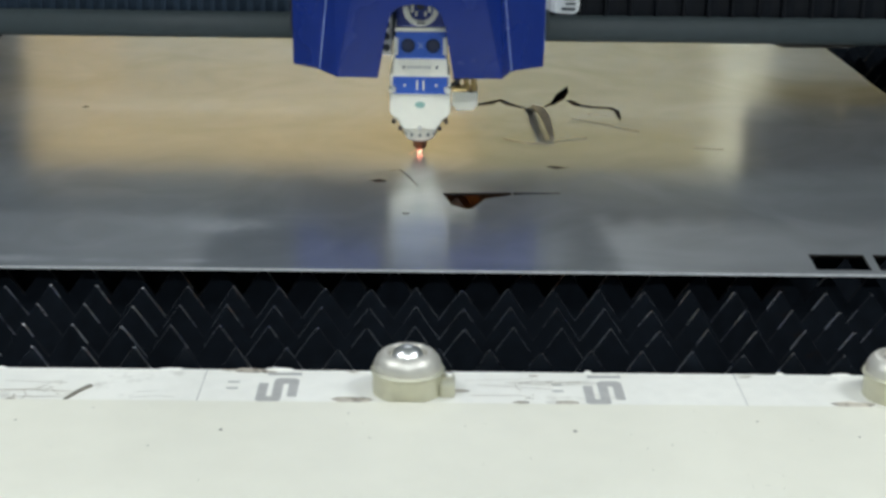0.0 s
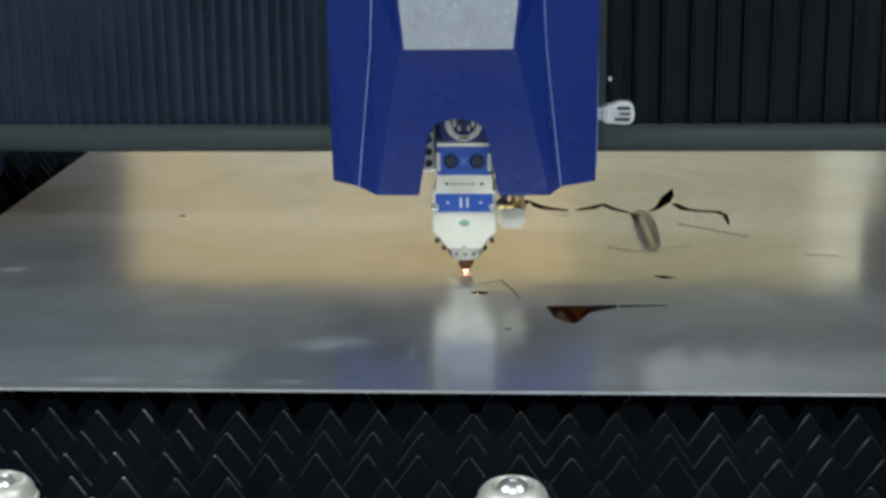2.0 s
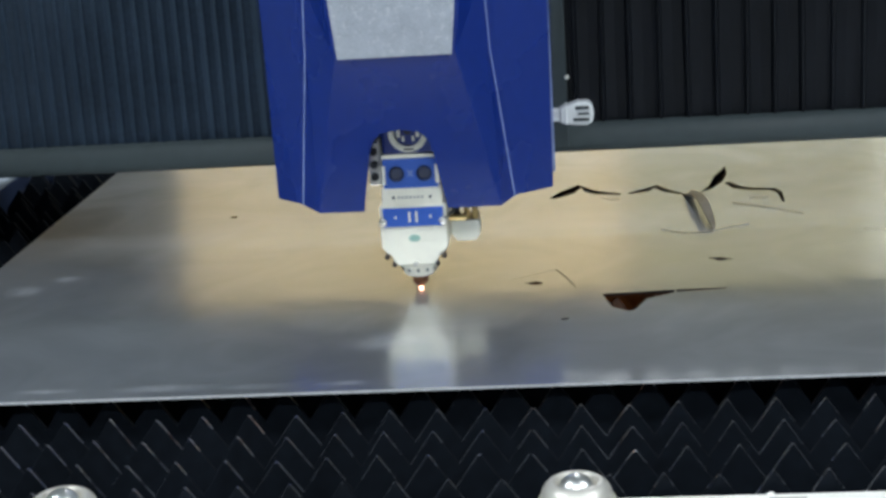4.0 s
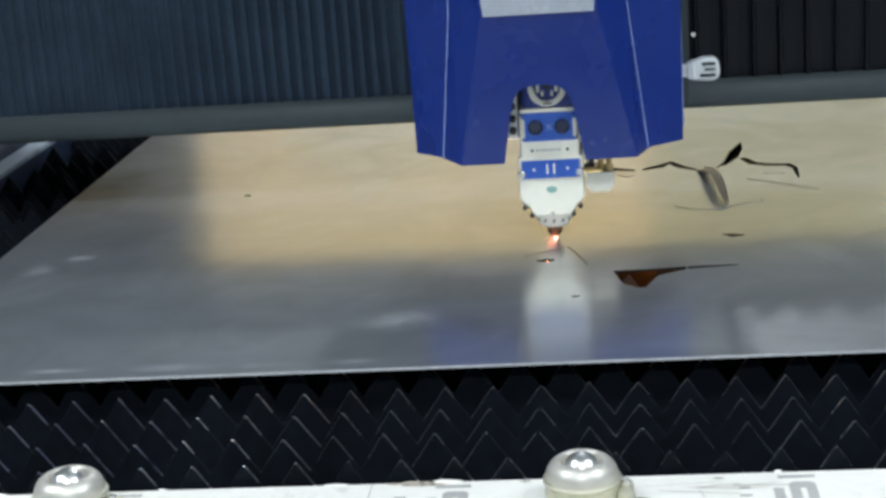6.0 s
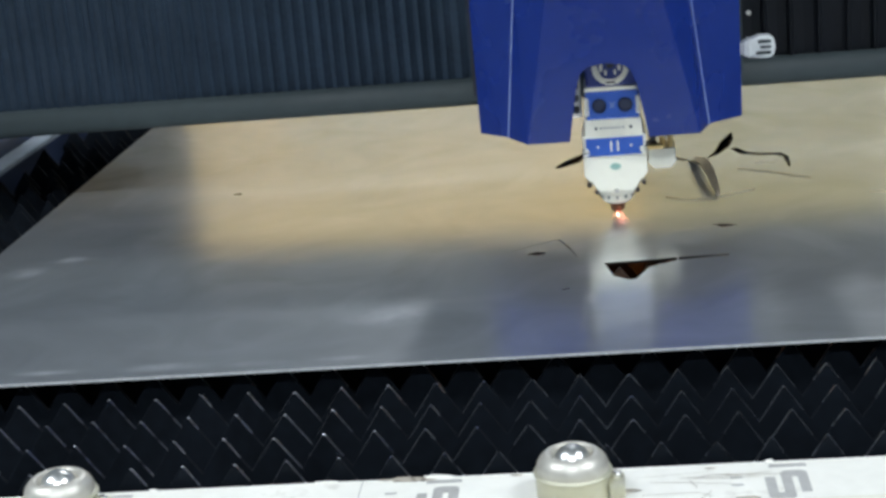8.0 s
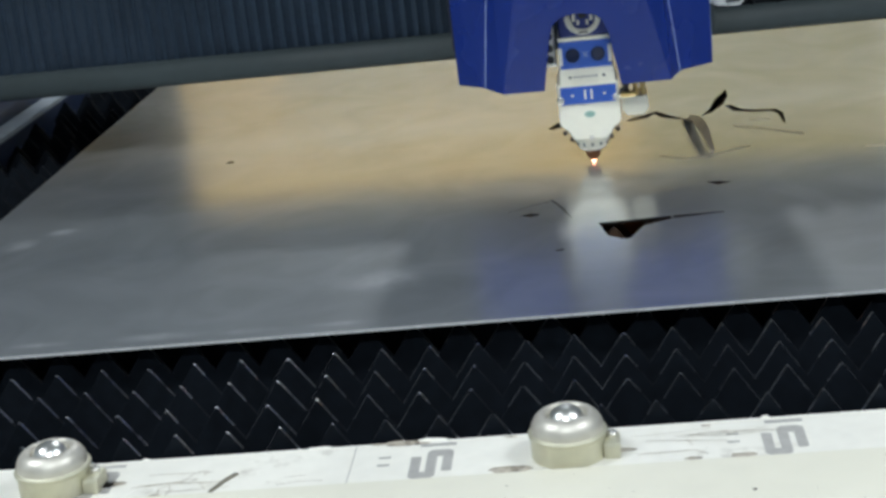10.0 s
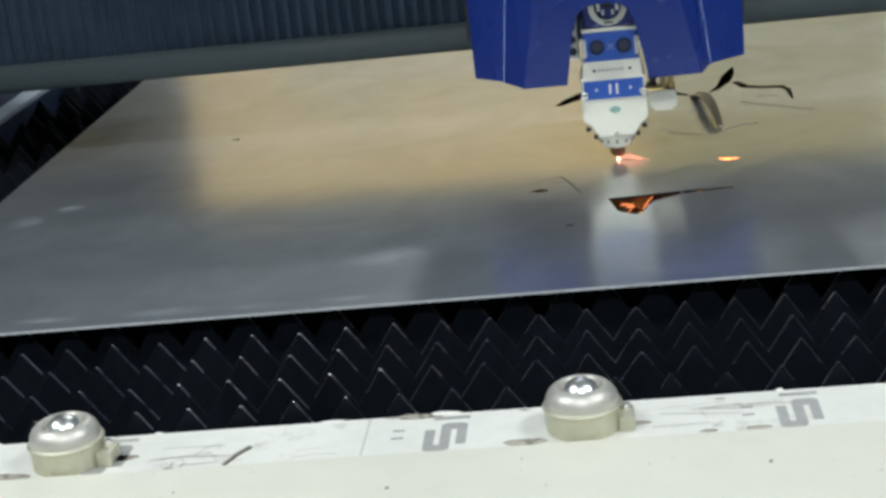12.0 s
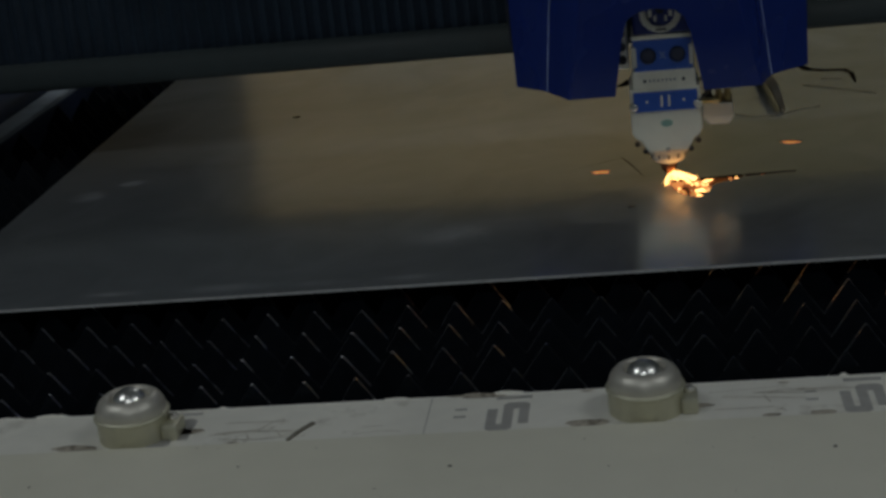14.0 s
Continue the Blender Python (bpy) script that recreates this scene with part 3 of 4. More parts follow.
# ---- front beam dressing: printed film, ball transfer units ----
def film_strip():
    t = thing("protective_film", "scuffed white protective film with grey print on the beam", "film")
    part("film", block(-1.3, 1.3, -0.333, -0.2535, 0.8842, 0.8852), M_FILM, t)
    # torn shreds of the film lift along its rear edge
    rnd = random.Random(4)
    for x in [-0.125 + 0.03 * rnd.random() for _ in range(4)] + [rnd.uniform(-0.9, 0.8) for _ in range(22)]:
        w, h = rnd.uniform(0.003, 0.012), rnd.uniform(0.0008, 0.0028)
        bm = bmesh.new()
        low = [bm.verts.new((x + w * u, -0.2536 + dy, 0.8850)) for u, dy in ((-1, 0), (-0.3, 0), (0.4, 0), (1, 0), (1, 0.0006), (0.4, 0.0006), (-0.3, 0.0006), (-1, 0.0006))]
        lift = (0.3, rnd.uniform(0.6, 1), rnd.uniform(0.4, 1), 0.1)
        high = [bm.verts.new((v.co.x, v.co.y + 0.001, 0.8852 + h * lift[k if k < 4 else 7 - k])) for k, v in enumerate(low)]
        for k in range(8):
            q = (k + 1) % 8
            bm.faces.new((low[k], low[q], high[q], high[k]))
        for k in range(3):
            bm.faces.new((high[k], high[k + 1], high[6 - k], high[7 - k]))
        part("film_shred", bm, M_FILM, t)
    for x in (-0.185, 0.30, -0.62):
        part("film_seam", block(x, x + 0.0007, -0.332, -0.2545, 0.8850, 0.8855), M_INK, t)
    for c in (-0.992, -0.70, -0.408, -0.116, 0.176, 0.468, 0.76):
        z0, z1 = 0.8850, 0.8856
        ya, yb, h, r = -0.3285, -0.2745, 0.012, 0.004
        xs = (-0.0178, -0.0093, -0.0043, 0.0043, 0.0093, 0.0178)
        outline = [(xs[0] + r, ya), (xs[3] - r, ya), (xs[3], ya + r), (xs[3], yb - h), (xs[4], yb - h), (xs[4], ya + h), (xs[5], ya + h), (xs[5], yb - r), (xs[5] - r, yb),
                   (xs[2] + r, yb), (xs[2], yb - r), (xs[2], ya + h), (xs[1], ya + h), (xs[1], yb - h), (xs[0], yb - h), (xs[0], ya + r)]
        bm = bmesh.new()
        lo = [bm.verts.new((c + x, y, z0)) for x, y in outline]
        hi = [bm.verts.new((c + x, y, z1)) for x, y in outline]
        bm.faces.new(hi)
        for k in range(len(lo)):
            q = (k + 1) % len(lo)
            bm.faces.new((lo[k], lo[q], hi[q], hi[k]))
        bm.normal_update()
        bmesh.ops.triangulate(bm, faces=[f for f in bm.faces if len(f.verts) > 4])
        part("logo_mark", bm, M_INK, t, "grey printed mark")
        part("print_bar", block(c - 0.012, c + 0.019, -0.2665, -0.2610, z0, z1), M_INK, t)
        for y in (-0.285, -0.300):
            part("print_bar", block(c - 0.046, c - 0.036, y, y + 0.003, z0, z1), M_INK, t)
    return t


film_strip()


def ball_transfer_unit():
    t = thing("ball_transfer_unit", "zinc-plated ball transfer unit with a chrome ball, on the white beam", "ball transfer", (0, -0.300, 0.8846), "ball transfer units")
    part("cup", lathe(bmesh.new(), [(0, 0), (0.0308, 0), (0.0312, 0.002), (0.0310, 0.0185), (0.0314, 0.0196), (0.0327, 0.0206), (0.0330, 0.0219), (0.0324, 0.0231), (0.0292, 0.0240), (0, 0.0240)], n=48), M_ZINC, t, smooth=True)
    part("cap", lathe(bmesh.new(), [(0.0302, 0.0236), (0.0302, 0.0268), (0.0294, 0.0304), (0.0272, 0.0342), (0.0244, 0.0370), (0.0220, 0.0384), (0.0200, 0.0390), (0.0185, 0.0383), (0.0174, 0.0366), (0.0170, 0.028)], n=48), M_DOME, t, "worn silvery cap", smooth=True)
    part("ball", lathe(bmesh.new(), [(0.0168 * math.sin(a * math.pi / 16), 0.0278 - 0.0168 * math.cos(a * math.pi / 16)) for a in range(17)], n=36), M_CHROME, t, "polished chrome ball", smooth=True)
    lug = part("lug", block(0.0285, 0.0425, -0.016, 0.012, 0.0, 0.014, 0.003), M_ZINC, t)
    part("screw", lathe(bmesh.new(), [(0, 0.0128), (0.0048, 0.0128), (0.0048, 0.0165), (0.0038, 0.018), (0, 0.018)], Matrix.Translation((0.0355, 0.002, 0)), 14), M_SILVER, lug, smooth=True)
    return t


unit = ball_transfer_unit()
for x in (-0.88, -0.44, 0.44, 0.88):
    copy_thing(unit, pose(x, -0.300, 0.8846, 0, 0, 4 * x))


def dirt():
    """Specks on the plate and smudges and hair-like scratches on the film."""
    bm = bmesh.new()
    spots = [(0.142, -0.394, 0.0030), (-0.155, -0.397, 0.0030), (-0.05, -0.36, 0.0016), (-0.03, -0.41, 0.0012), (-0.21, -0.43, 0.0016), (-0.33, -0.38, 0.0018), (0.30, -0.37, 0.0015), (-0.5, -0.40, 0.0022), (0.05, -0.385, 0.0012),
             (0.22, -0.42, 0.0014), (-0.27, -0.352, 0.0012), (0.38, -0.40, 0.0018), (-0.62, -0.37, 0.0015)]
    spots += [(random.uniform(-0.9, 0.7), random.uniform(-0.50, -0.34), random.uniform(0.0004, 0.0010)) for _ in range(60)]
    for x, y, r in [(x, y, 0.75 * r) for x, y, r in spots]:
        vs = [bm.verts.new((x + r * random.uniform(0.6, 1.1) * math.cos(a), y + r * random.uniform(0.6, 1.1) * math.sin(a), 0.88875)) for a in np.linspace(0, 2 * math.pi, 9)[:-1]]
        bm.faces.new(vs)
    tagged(part("dirt_specks", bm, M_GRIME), "small dark dirt specks on the white plate", "dirt", kind="stuff")
    bm = bmesh.new()
    lines = [((-0.300, -0.329), (-0.292, -0.310), (-0.283, -0.296))]
    lines += [((-0.345, -0.329), (-0.347, -0.316), (-0.340, -0.308), (-0.336, -0.318), (-0.338, -0.328)), ((-0.330, -0.305), (-0.322, -0.290), (-0.312, -0.283)), ((-0.322, -0.310), (-0.318, -0.300)),
              ((-0.245, -0.322), (-0.225, -0.318), (-0.205, -0.320)), ((-0.240, -0.309), (-0.222, -0.307))]
    for cx in (-0.44, 0.0, 0.44):
        for _ in range(6):
            x = cx + random.uniform(0.045, 0.10)
            y = random.uniform(-0.328, -0.27)
            lines.append(((x, y), (x + random.uniform(0.01, 0.05), y + random.uniform(-0.006, 0.006)), (x + random.uniform(0.05, 0.08), y + random.uniform(-0.010, 0.010))))
        for _ in range(2):
            x = cx + random.uniform(0.09, 0.14)
            y = random.uniform(-0.325, -0.275)
            lines.append(((x, y), (x + random.uniform(-0.012, 0.012), y + random.uniform(0.004, 0.018))))
    scrap = bmesh.new()
    prism_out = ribbon(lines.pop(0), [0.0022, 0.0036, 0.0040])
    low, high = ([scrap.verts.new((x, y, z)) for x, y in prism_out] for z in (0.8851, 0.8868))
    scrap.faces.new(high)
    for k in range(len(low)):
        scrap.faces.new((low[k], low[k - 1], high[k - 1], high[k]))
    tagged(part("wire_scrap", scrap, M_GRIME), "short dark metal scrap lying on the white film", "scrap")
    for n, pts in enumerate(lines):
        w = random.uniform(0.0004, 0.0010)
        out = ribbon(pts, [w] * len(pts))
        bm.faces.new([bm.verts.new((x, y, 0.88535 + 0.00002 * n)) for x, y in out])
    tagged(part("film_scratches", bm, M_SCRATCH), "dark scratches and scraps on the white film", "dirt", kind="stuff")
    bm = bmesh.new()
    for x, y, s in ((-0.145, -0.2565, 0.017), (-0.165, -0.2555, 0.006), (-0.128, -0.2590, 0.008), (0.128, -0.2770, 0.004), (0.1, -0.325, 0.008), (0.140, -0.3245, 0.012), (-0.348, -0.327, 0.006), (-0.395, -0.300, 0.016), (0.045, -0.300, 0.012), (0.485, -0.300, 0.012), (0.56, -0.282, 0.005), (-0.05, -0.258, 0.006), (0.115, -0.263, 0.005), (-0.047, -0.3235, 0.021), (-0.487, -0.3235, 0.021), (0.394, -0.3235, 0.019), (0.31, -0.26, 0.006)):
        vs = [bm.verts.new((x + s * random.uniform(0.7, 1.2) * math.cos(a), y + 0.36 * s * random.uniform(0.7, 1.2) * math.sin(a), 0.8856)) for a in np.linspace(0, 2 * math.pi, 12)[:-1]]
        bm.faces.new(vs)
    tagged(part("grease_smears", bm, M_SMEAR), "dark grease smears on the white film", "dirt", kind="stuff")


dirt()

# ---- gantry: origin at the nozzle's y, at the height of the sheet ----
GY, GZ0, GZ1 = 0.275, 0.1065, 0.455


def bellows_mesh(x0, x1, pitch, phase=0.0):
    """Upright cloth pleats: a broad face, a sharp ridge and a fold behind it; the fold's head dips."""
    bm = bmesh.new()
    n = int((x1 - x0) / pitch)
    cols = []
    for k in range(n + 1):
        x = x0 + k * pitch
        j = random.uniform(-0.06, 0.06) * pitch
        for fx, dy, top in (((0.0, 0.0, 0.0), (0.10, -0.0012, 0.0), (0.25, 0.002, -0.004), (0.62, 0.0062, -0.016), (0.9, 0.0035, -0.006)) if pitch < 0.03 else
                            ((0.0, 0.004, 0.012), (0.05, -0.003, 0.014), (0.10, -0.0035, 0.014), (0.16, 0.004, 0.010), (0.55, 0.0075, -0.004), (0.92, 0.006, -0.020))):
            px = x + fx * pitch + j
            if px <= x1:
                lean = 0.004 * noise.noise(Vector((px * 9, 0, 0)))
                col = []
                for h in range(9):
                    z = 0.128 + (GZ1 + top - 0.128) * h / 8
                    col.append(bm.verts.new((px + lean * h / 8, GY + 0.026 + dy, z)))
                cols.append(col)
    for a, b in zip(cols, cols[1:]):
        for h in range(8):
            bm.faces.new((a[h], b[h], b[h + 1], a[h + 1]))
    return bm


def gantry():
    t = thing("gantry", "dark machine gantry beam with pleated navy bellows", "gantry", (0, 0.5, Z))
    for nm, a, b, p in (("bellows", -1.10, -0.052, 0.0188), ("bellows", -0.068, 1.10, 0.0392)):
        ob = part(nm, bellows_mesh(a, b, p), M_BELLOWS_LIT if p < 0.03 else M_BELLOWS, t, "navy-black pleated cloth bellows")
        so = ob.modifiers.new("thickness", "SOLIDIFY")
        so.thickness = 0.0012
    bm = bmesh.new()
    prof = [(0.0, 0.004), (0.003, 0.0), (0.034, 0.0), (0.034, 0.036), (0.024, 0.037), (0.017, 0.036), (0.010, 0.032), (0.005, 0.026), (0.002, 0.019), (0.0, 0.011)]
    a = [bm.verts.new((-1.12, GY + y, GZ0 + z)) for y, z in prof]
    b = [bm.verts.new((1.12, GY + y, GZ0 + z)) for y, z in prof]
    bm.faces.new(a)
    bm.faces.new(b[::-1])
    for k in range(len(a)):
        j = (k + 1) % len(a)
        bm.faces.new((a[k], b[k], b[j], a[j]))
    part("lower_rail", bm, M_LIP, t, "dark grey rounded rail under the bellows", smooth=True)
    part("beam", block(-1.12, 1.12, GY + 0.045, GY + 0.12, 0.24, 0.40, 0.006), M_BRACKET, t)
    part("end_bracket", block(-1.14, -0.69, GY + 0.045, GY + 0.33, GZ0 + 0.002, 0.30, 0.006), M_BRACKET, t)
    part("end_bracket", block(0.572, 1.14, GY + 0.045, GY + 0.30, GZ0 + 0.002, 0.30, 0.006), M_MOTOR, t, "brown-black painted end bracket")
    part("drive_motor", block(0.575, 0.736, GY + 0.17, GY + 0.375, 0.066, 0.30, 0.028), M_MOTOR, t, "brown-black painted drive motor")
    part("drive_motor", block(0.747, 1.0, GY + 0.17, GY + 0.375, 0.066, 0.30, 0.028), M_MOTOR, t, "brown-black painted drive motor")
    return t


GANTRY = gantry()


# ---- cutting head: origin on the sheet right under the nozzle ----
def cover_shell():
    """Folded sheet cover: front panel with a tapered arch, slanted facets, swept side panels."""
    top = 0.62
    zb = 0.1155
    notch = [(-0.056, zb), (-0.050, 0.150), (-0.044, 0.184), (-0.038, 0.203), (-0.028, 0.212), (-0.006, 0.2155), (0.016, 0.212), (0.026, 0.203), (0.032, 0.184), (0.038, 0.150), (0.044, zb)]
    bm = bmesh.new()

    def lean(z):
        """The panel's lower half leans in towards its foot, the upper half leans back."""
        return -0.056 - 0.029 * (z - zb) / (0.304 - zb) if z < 0.304 else -0.085 + 0.024 * (z - 0.304) / (top - 0.304)

    outer = [(0.107, zb), (0.0645, 0.304), (0.073, 0.38), (0.08, top), (-0.088, top), (-0.081, 0.38), (-0.0725, 0.304), (-0.109, zb)]
    front = [bm.verts.new((x, lean(z), z)) for x, z in notch + outer]
    # strips round the arch keep the panel's faces simple
    nn = len(notch)
    half = nn // 2
    v = front
    bl, ml, ul, tl = v[nn + 7], v[nn + 6], v[nn + 5], v[nn + 4]
    br, mr, ur, tr = v[nn], v[nn + 1], v[nn + 2], v[nn + 3]
    bm.faces.new([bl] + v[0:half + 1] + [ml])
    bm.faces.new(v[half:nn] + [br, mr])
    bm.faces.new([ml, v[half], mr])
    bm.faces.new([ml, mr, ur, ul])
    bm.faces.new([ul, ur, tr, tl])
    for s, chain in ((-1, (bl, ml, ul, tl)), (1, (br, mr, ur, tr))):
        cx = -0.003 if s < 0 else -0.010
        fold = [bm.verts.new((cx + s * x, y, z)) for x, y, z in ((0.129, -0.018, zb + 0.001), (0.108, -0.036, 0.300), (0.104, -0.036, 0.38), (0.106, -0.036, top))]
        rim = [bm.verts.new((cx + s * x, y, z)) for x, y, z in ((0.136, -0.010, zb + 0.002), (0.118, -0.024, 0.300), (0.115, -0.024, 0.38), (0.116, -0.024, top))]
        cx = -0.003
        out = [bm.verts.new((cx + s * x, y, z)) for x, y, z in ((0.169, 0.030, zb), (0.171, 0.030, 0.300), (0.172, 0.030, 0.38), (0.174, 0.030, top))]
        back = [bm.verts.new((cx + s * x, y, z)) for x, y, z in ((0.171, 0.21, zb + 0.02), (0.173, 0.21, 0.300), (0.174, 0.21, 0.38), (0.176, 0.21, top))]
        for a, b in ((chain, fold), (fold, rim), (rim, out), (out, back)):
            for k in range(3):
                bm.faces.new((a[k], b[k], b[k + 1], a[k + 1]))
    bmesh.ops.recalc_face_normals(bm, faces=bm.faces[:])
    return bm


def cutting_head():
    t = thing("cutting_head", "white and blue laser cutting head under a royal blue folded cover", "laser head", (0, 0.5, Z))
    cover = part("cover", cover_shell(), M_BLUE, t, "royal blue painted sheet cover")
    so = cover.modifiers.new("thickness", "SOLIDIFY")
    so.thickness, so.offset = 0.003, 1
    bv = cover.modifiers.new("edge", "BEVEL")
    bv.width, bv.segments, bv.limit_method, bv.angle_limit = 0.0035, 3, "ANGLE", radians(7)
    bm = bmesh.new()
    rows = []
    for x0, x1, z in ((-0.0698, 0.0620, 0.3030), (-0.0782, 0.0702, 0.38), (-0.085, 0.077, 0.60)):
        y = -0.085 + 0.024 * (z - 0.304) / 0.316
        rows.append([bm.verts.new((x, y + dy, z)) for x, dy in ((x0, -0.0045), (x1, -0.0045), (x1, -0.0020), (x0, -0.0020))])
    for a, b in zip(rows, rows[1:]):
        for k in range(4):
            bm.faces.new((a[k], a[(k + 1) % 4], b[(k + 1) % 4], b[k]))
    bm.faces.new(rows[0][::-1])
    bm.faces.new(rows[-1])
    part("label_plate", bm, M_PLATE, cover, "speckled grey plate on the cover")
    # highlights on the cover's folds, put in as thin pale rods
    for s in (-1, 1):
        ends = [((0.129, -0.018, 0.118), (0.136, -0.010, 0.118)), ((0.108, -0.036, 0.300), (0.118, -0.024, 0.300)), ((0.104, -0.036, 0.38), (0.115, -0.024, 0.38)), ((0.106, -0.036, 0.60), (0.116, -0.024, 0.60))]
        path = [((-0.003 if s < 0 else -0.010) + s * (0.6 * a[0] + 0.4 * b[0] + 0.0008), 0.6 * a[1] + 0.4 * b[1] - 0.0032, a[2]) for a, b in ends]
        part("fold_highlight", tube(bmesh.new(), path, 0.0012 if s < 0 else 0.0009, 6), M_PALE_BLUE, cover, "pale highlight line along the cover's fold")
    part("side_trim", block(0.1690, 0.1722, 0.060, 0.066, 0.128, 0.60, 0.0006), M_PALE_BLUE, cover, "thin pale edge trim")
    part("carriage_plate", block(0.166, 0.190, 0.216, 0.262, 0.125, 0.60, 0.002), M_LIP, t, "dark grey carriage plate")
    part("carriage_plate", block(-0.190, -0.176, 0.16, 0.262, 0.14, 0.60, 0.002), M_RUBBER, t)
    clip = part("cable_clip", prism(bmesh.new(), [(0.180, 0.1795), (0.196, 0.1765), (0.215, 0.1755), (0.2215, 0.180), (0.2235, 0.190), (0.2215, 0.202), (0.216, 0.206), (0.202, 0.206), (0.190, 0.2015), (0.180, 0.199)], 0.105, 0.128), M_CLEAR, t, "milky plastic cable clip")
    bv = clip.modifiers.new("edge", "BEVEL")
    bv.width, bv.segments = 0.0025, 2
    for z0, z1, x0 in ((0.1815, 0.1855, 0.197), (0.1895, 0.1925, 0.203), (0.1965, 0.2005, 0.200)):
        part("clip_slot", block(x0, 0.217, 0.1035, 0.106, z0, z1, 0.0006), M_LIP, clip)
    part("clip_neck", block(0.168, 0.182, 0.108, 0.125, 0.1815, 0.197, 0.002), M_CLEAR, clip)
    part("clip_band", block(0.1865, 0.1895, 0.1035, 0.1295, 0.1775, 0.2025, 0.001), M_CLEAR, clip)
    part("hook_screw", lathe(bmesh.new(), [(0, 0), (0.003, 0), (0.003, 0.006), (0, 0.006)], at_front(0.191, 0.13, 0.235), 10), M_SILVER, t)
    part("hook_screw", lathe(bmesh.new(), [(0, 0), (0.003, 0), (0.003, 0.006), (0, 0.006)], at_front(-0.182, 0.155, 0.215), 10), M_SILVER, t)

    # optical body from the bottom up
    body = part("lower_body", prism(bmesh.new(), [(-0.0405, 0.064), (-0.035, 0.0570), (-0.0310, 0.0555), (-0.0255, 0.0455), (-0.0225, 0.0410), (0.0225, 0.0410), (0.0255, 0.0455), (0.0310, 0.0555), (0.035, 0.0570), (0.0405, 0.064), (0.0405, 0.117), (-0.0405, 0.117)], -0.040, 0.040), M_HEADW, t, "white enamelled lower body")
    bv = body.modifiers.new("edge", "BEVEL")
    bv.width, bv.segments = 0.002, 2
    band = part("label_band", block(-0.0365, 0.0365, -0.0425, -0.038, 0.0905, 0.1135, 0.001), M_BLUE_HEAD, body, "bright blue label band")
    for x in (-0.0042, 0.0042):
        part("label_stripe", block(x - 0.0011, x + 0.0011, -0.0432, -0.0422, 0.096, 0.109), M_HEADW, band)
    for x in (-0.021, 0.021):
        part("label_dot", lathe(bmesh.new(), [(0, 0), (0.0016, 0), (0.0016, 0.001), (0, 0.001)], at_front(x, -0.0422, 0.1025), 10), M_HEADW, band)
    for x in (-0.0365, 0.0365):
        part("clamp_screw", lathe(bmesh.new(), [(0, 0), (0.0052, 0), (0.0052, 0.004), (0.004, 0.0055), (0, 0.0055)], at_front(x, -0.0405, 0.097), 16), M_SILVER, body, smooth=True)
    oval = lathe(bmesh.new(), [(0, 0), (0.0068, 0), (0.0068, 0.001), (0, 0.001)], at_front(0, -0.0398, 0.0755) @ Matrix.Diagonal((1, 0.62, 1, 1)), 20)
    part("indicator", oval, M_TEAL, body, "small oval indicator")
    mid = part("middle_body", block(-0.0365, 0.0365, -0.038, 0.036, 0.1155, 0.1385, 0.002), M_HEADW, t, "white enamelled middle body")
    for k, x in enumerate(np.linspace(-0.016, 0.012, 7)):
        part("type_bar", block(x - 0.0014, x + 0.0014, -0.0386, -0.0378, 0.1245, 0.1275), M_INK, mid)
    for x in (-0.022, 0.022):
        part("cap_screw", lathe(bmesh.new(), [(0, 0), (0.0018, 0), (0.0018, 0.0016), (0, 0.0016)], at_front(x, -0.0378, 0.126), 10), M_RUBBER, mid)
    cam_block = part("camera_block", block(-0.0335, 0.0335, -0.040, 0.034, 0.1375, 0.1735, 0.002), M_BLUE_HEAD, t, "blue optics block with two dark round ports")
    for x in (-0.0165, 0.0165):
        part("port", lathe(bmesh.new(), [(0, 0), (0.0095, 0), (0.0095, 0.0018), (0.0078, 0.0022), (0.0070, 0.0008), (0, 0.0008)], at_front(x, -0.0398, 0.1555), 24), M_PORT, cam_block, "dark round port")
    for s in (-1, 1):
        part("cross_bar", block(-0.005, 0.005, -0.0408, -0.0396, 0.1549, 0.1561), M_PALE_BLUE, cam_block).matrix_basis = Matrix.Translation((0, 0, 0.1555)) @ Matrix.Rotation(radians(50 * s), 4, "Y") @ Matrix.Translation((0, -0.0002 * s, -0.1555))
    for x in (-0.0325, 0.0325):
        part("side_clip", block(x - 0.0028, x + 0.0028, -0.0415, -0.030, 0.143, 0.166, 0.001), M_SILVER, cam_block)
    part("seam_ring", block(-0.0345, 0.0345, -0.0385, 0.034, 0.1735, 0.1785, 0.001), M_HEADW, t)
    upper = part("upper_body", block(-0.0325, 0.0325, -0.036, 0.034, 0.1785, 0.30, 0.004), M_NAVY_HEAD, t, "navy upper body")
    arc = [radians(a) for a in range(172, 369, 14)]
    bm = prism(bmesh.new(), [(0.0235 * math.cos(a), 0.2035 + 0.0225 * math.sin(a)) for a in arc] + [(0.0165 * math.cos(a), 0.2035 + 0.0155 * math.sin(a)) for a in arc[::-1]], -0.0390, -0.0355)
    bmesh.ops.triangulate(bm, faces=[f for f in bm.faces if len(f.verts) > 4])
    emblem = part("emblem", bm, M_RING, upper, "silver half-ring emblem")
    for x, z0, z1, w in ((-0.0185, 0.2045, 0.2135, 0.0018), (-0.0115, 0.199, 0.2150, 0.0022), (0.0115, 0.199, 0.2150, 0.0022), (0.0185, 0.2045, 0.2135, 0.0018), (-0.006, 0.194, 0.2005, 0.0016), (0.006, 0.194, 0.2005, 0.0016)):
        part("emblem_bar", block(x - w, x + w, -0.0385, -0.0355, z0, z1, 0.0005), M_RING, emblem)
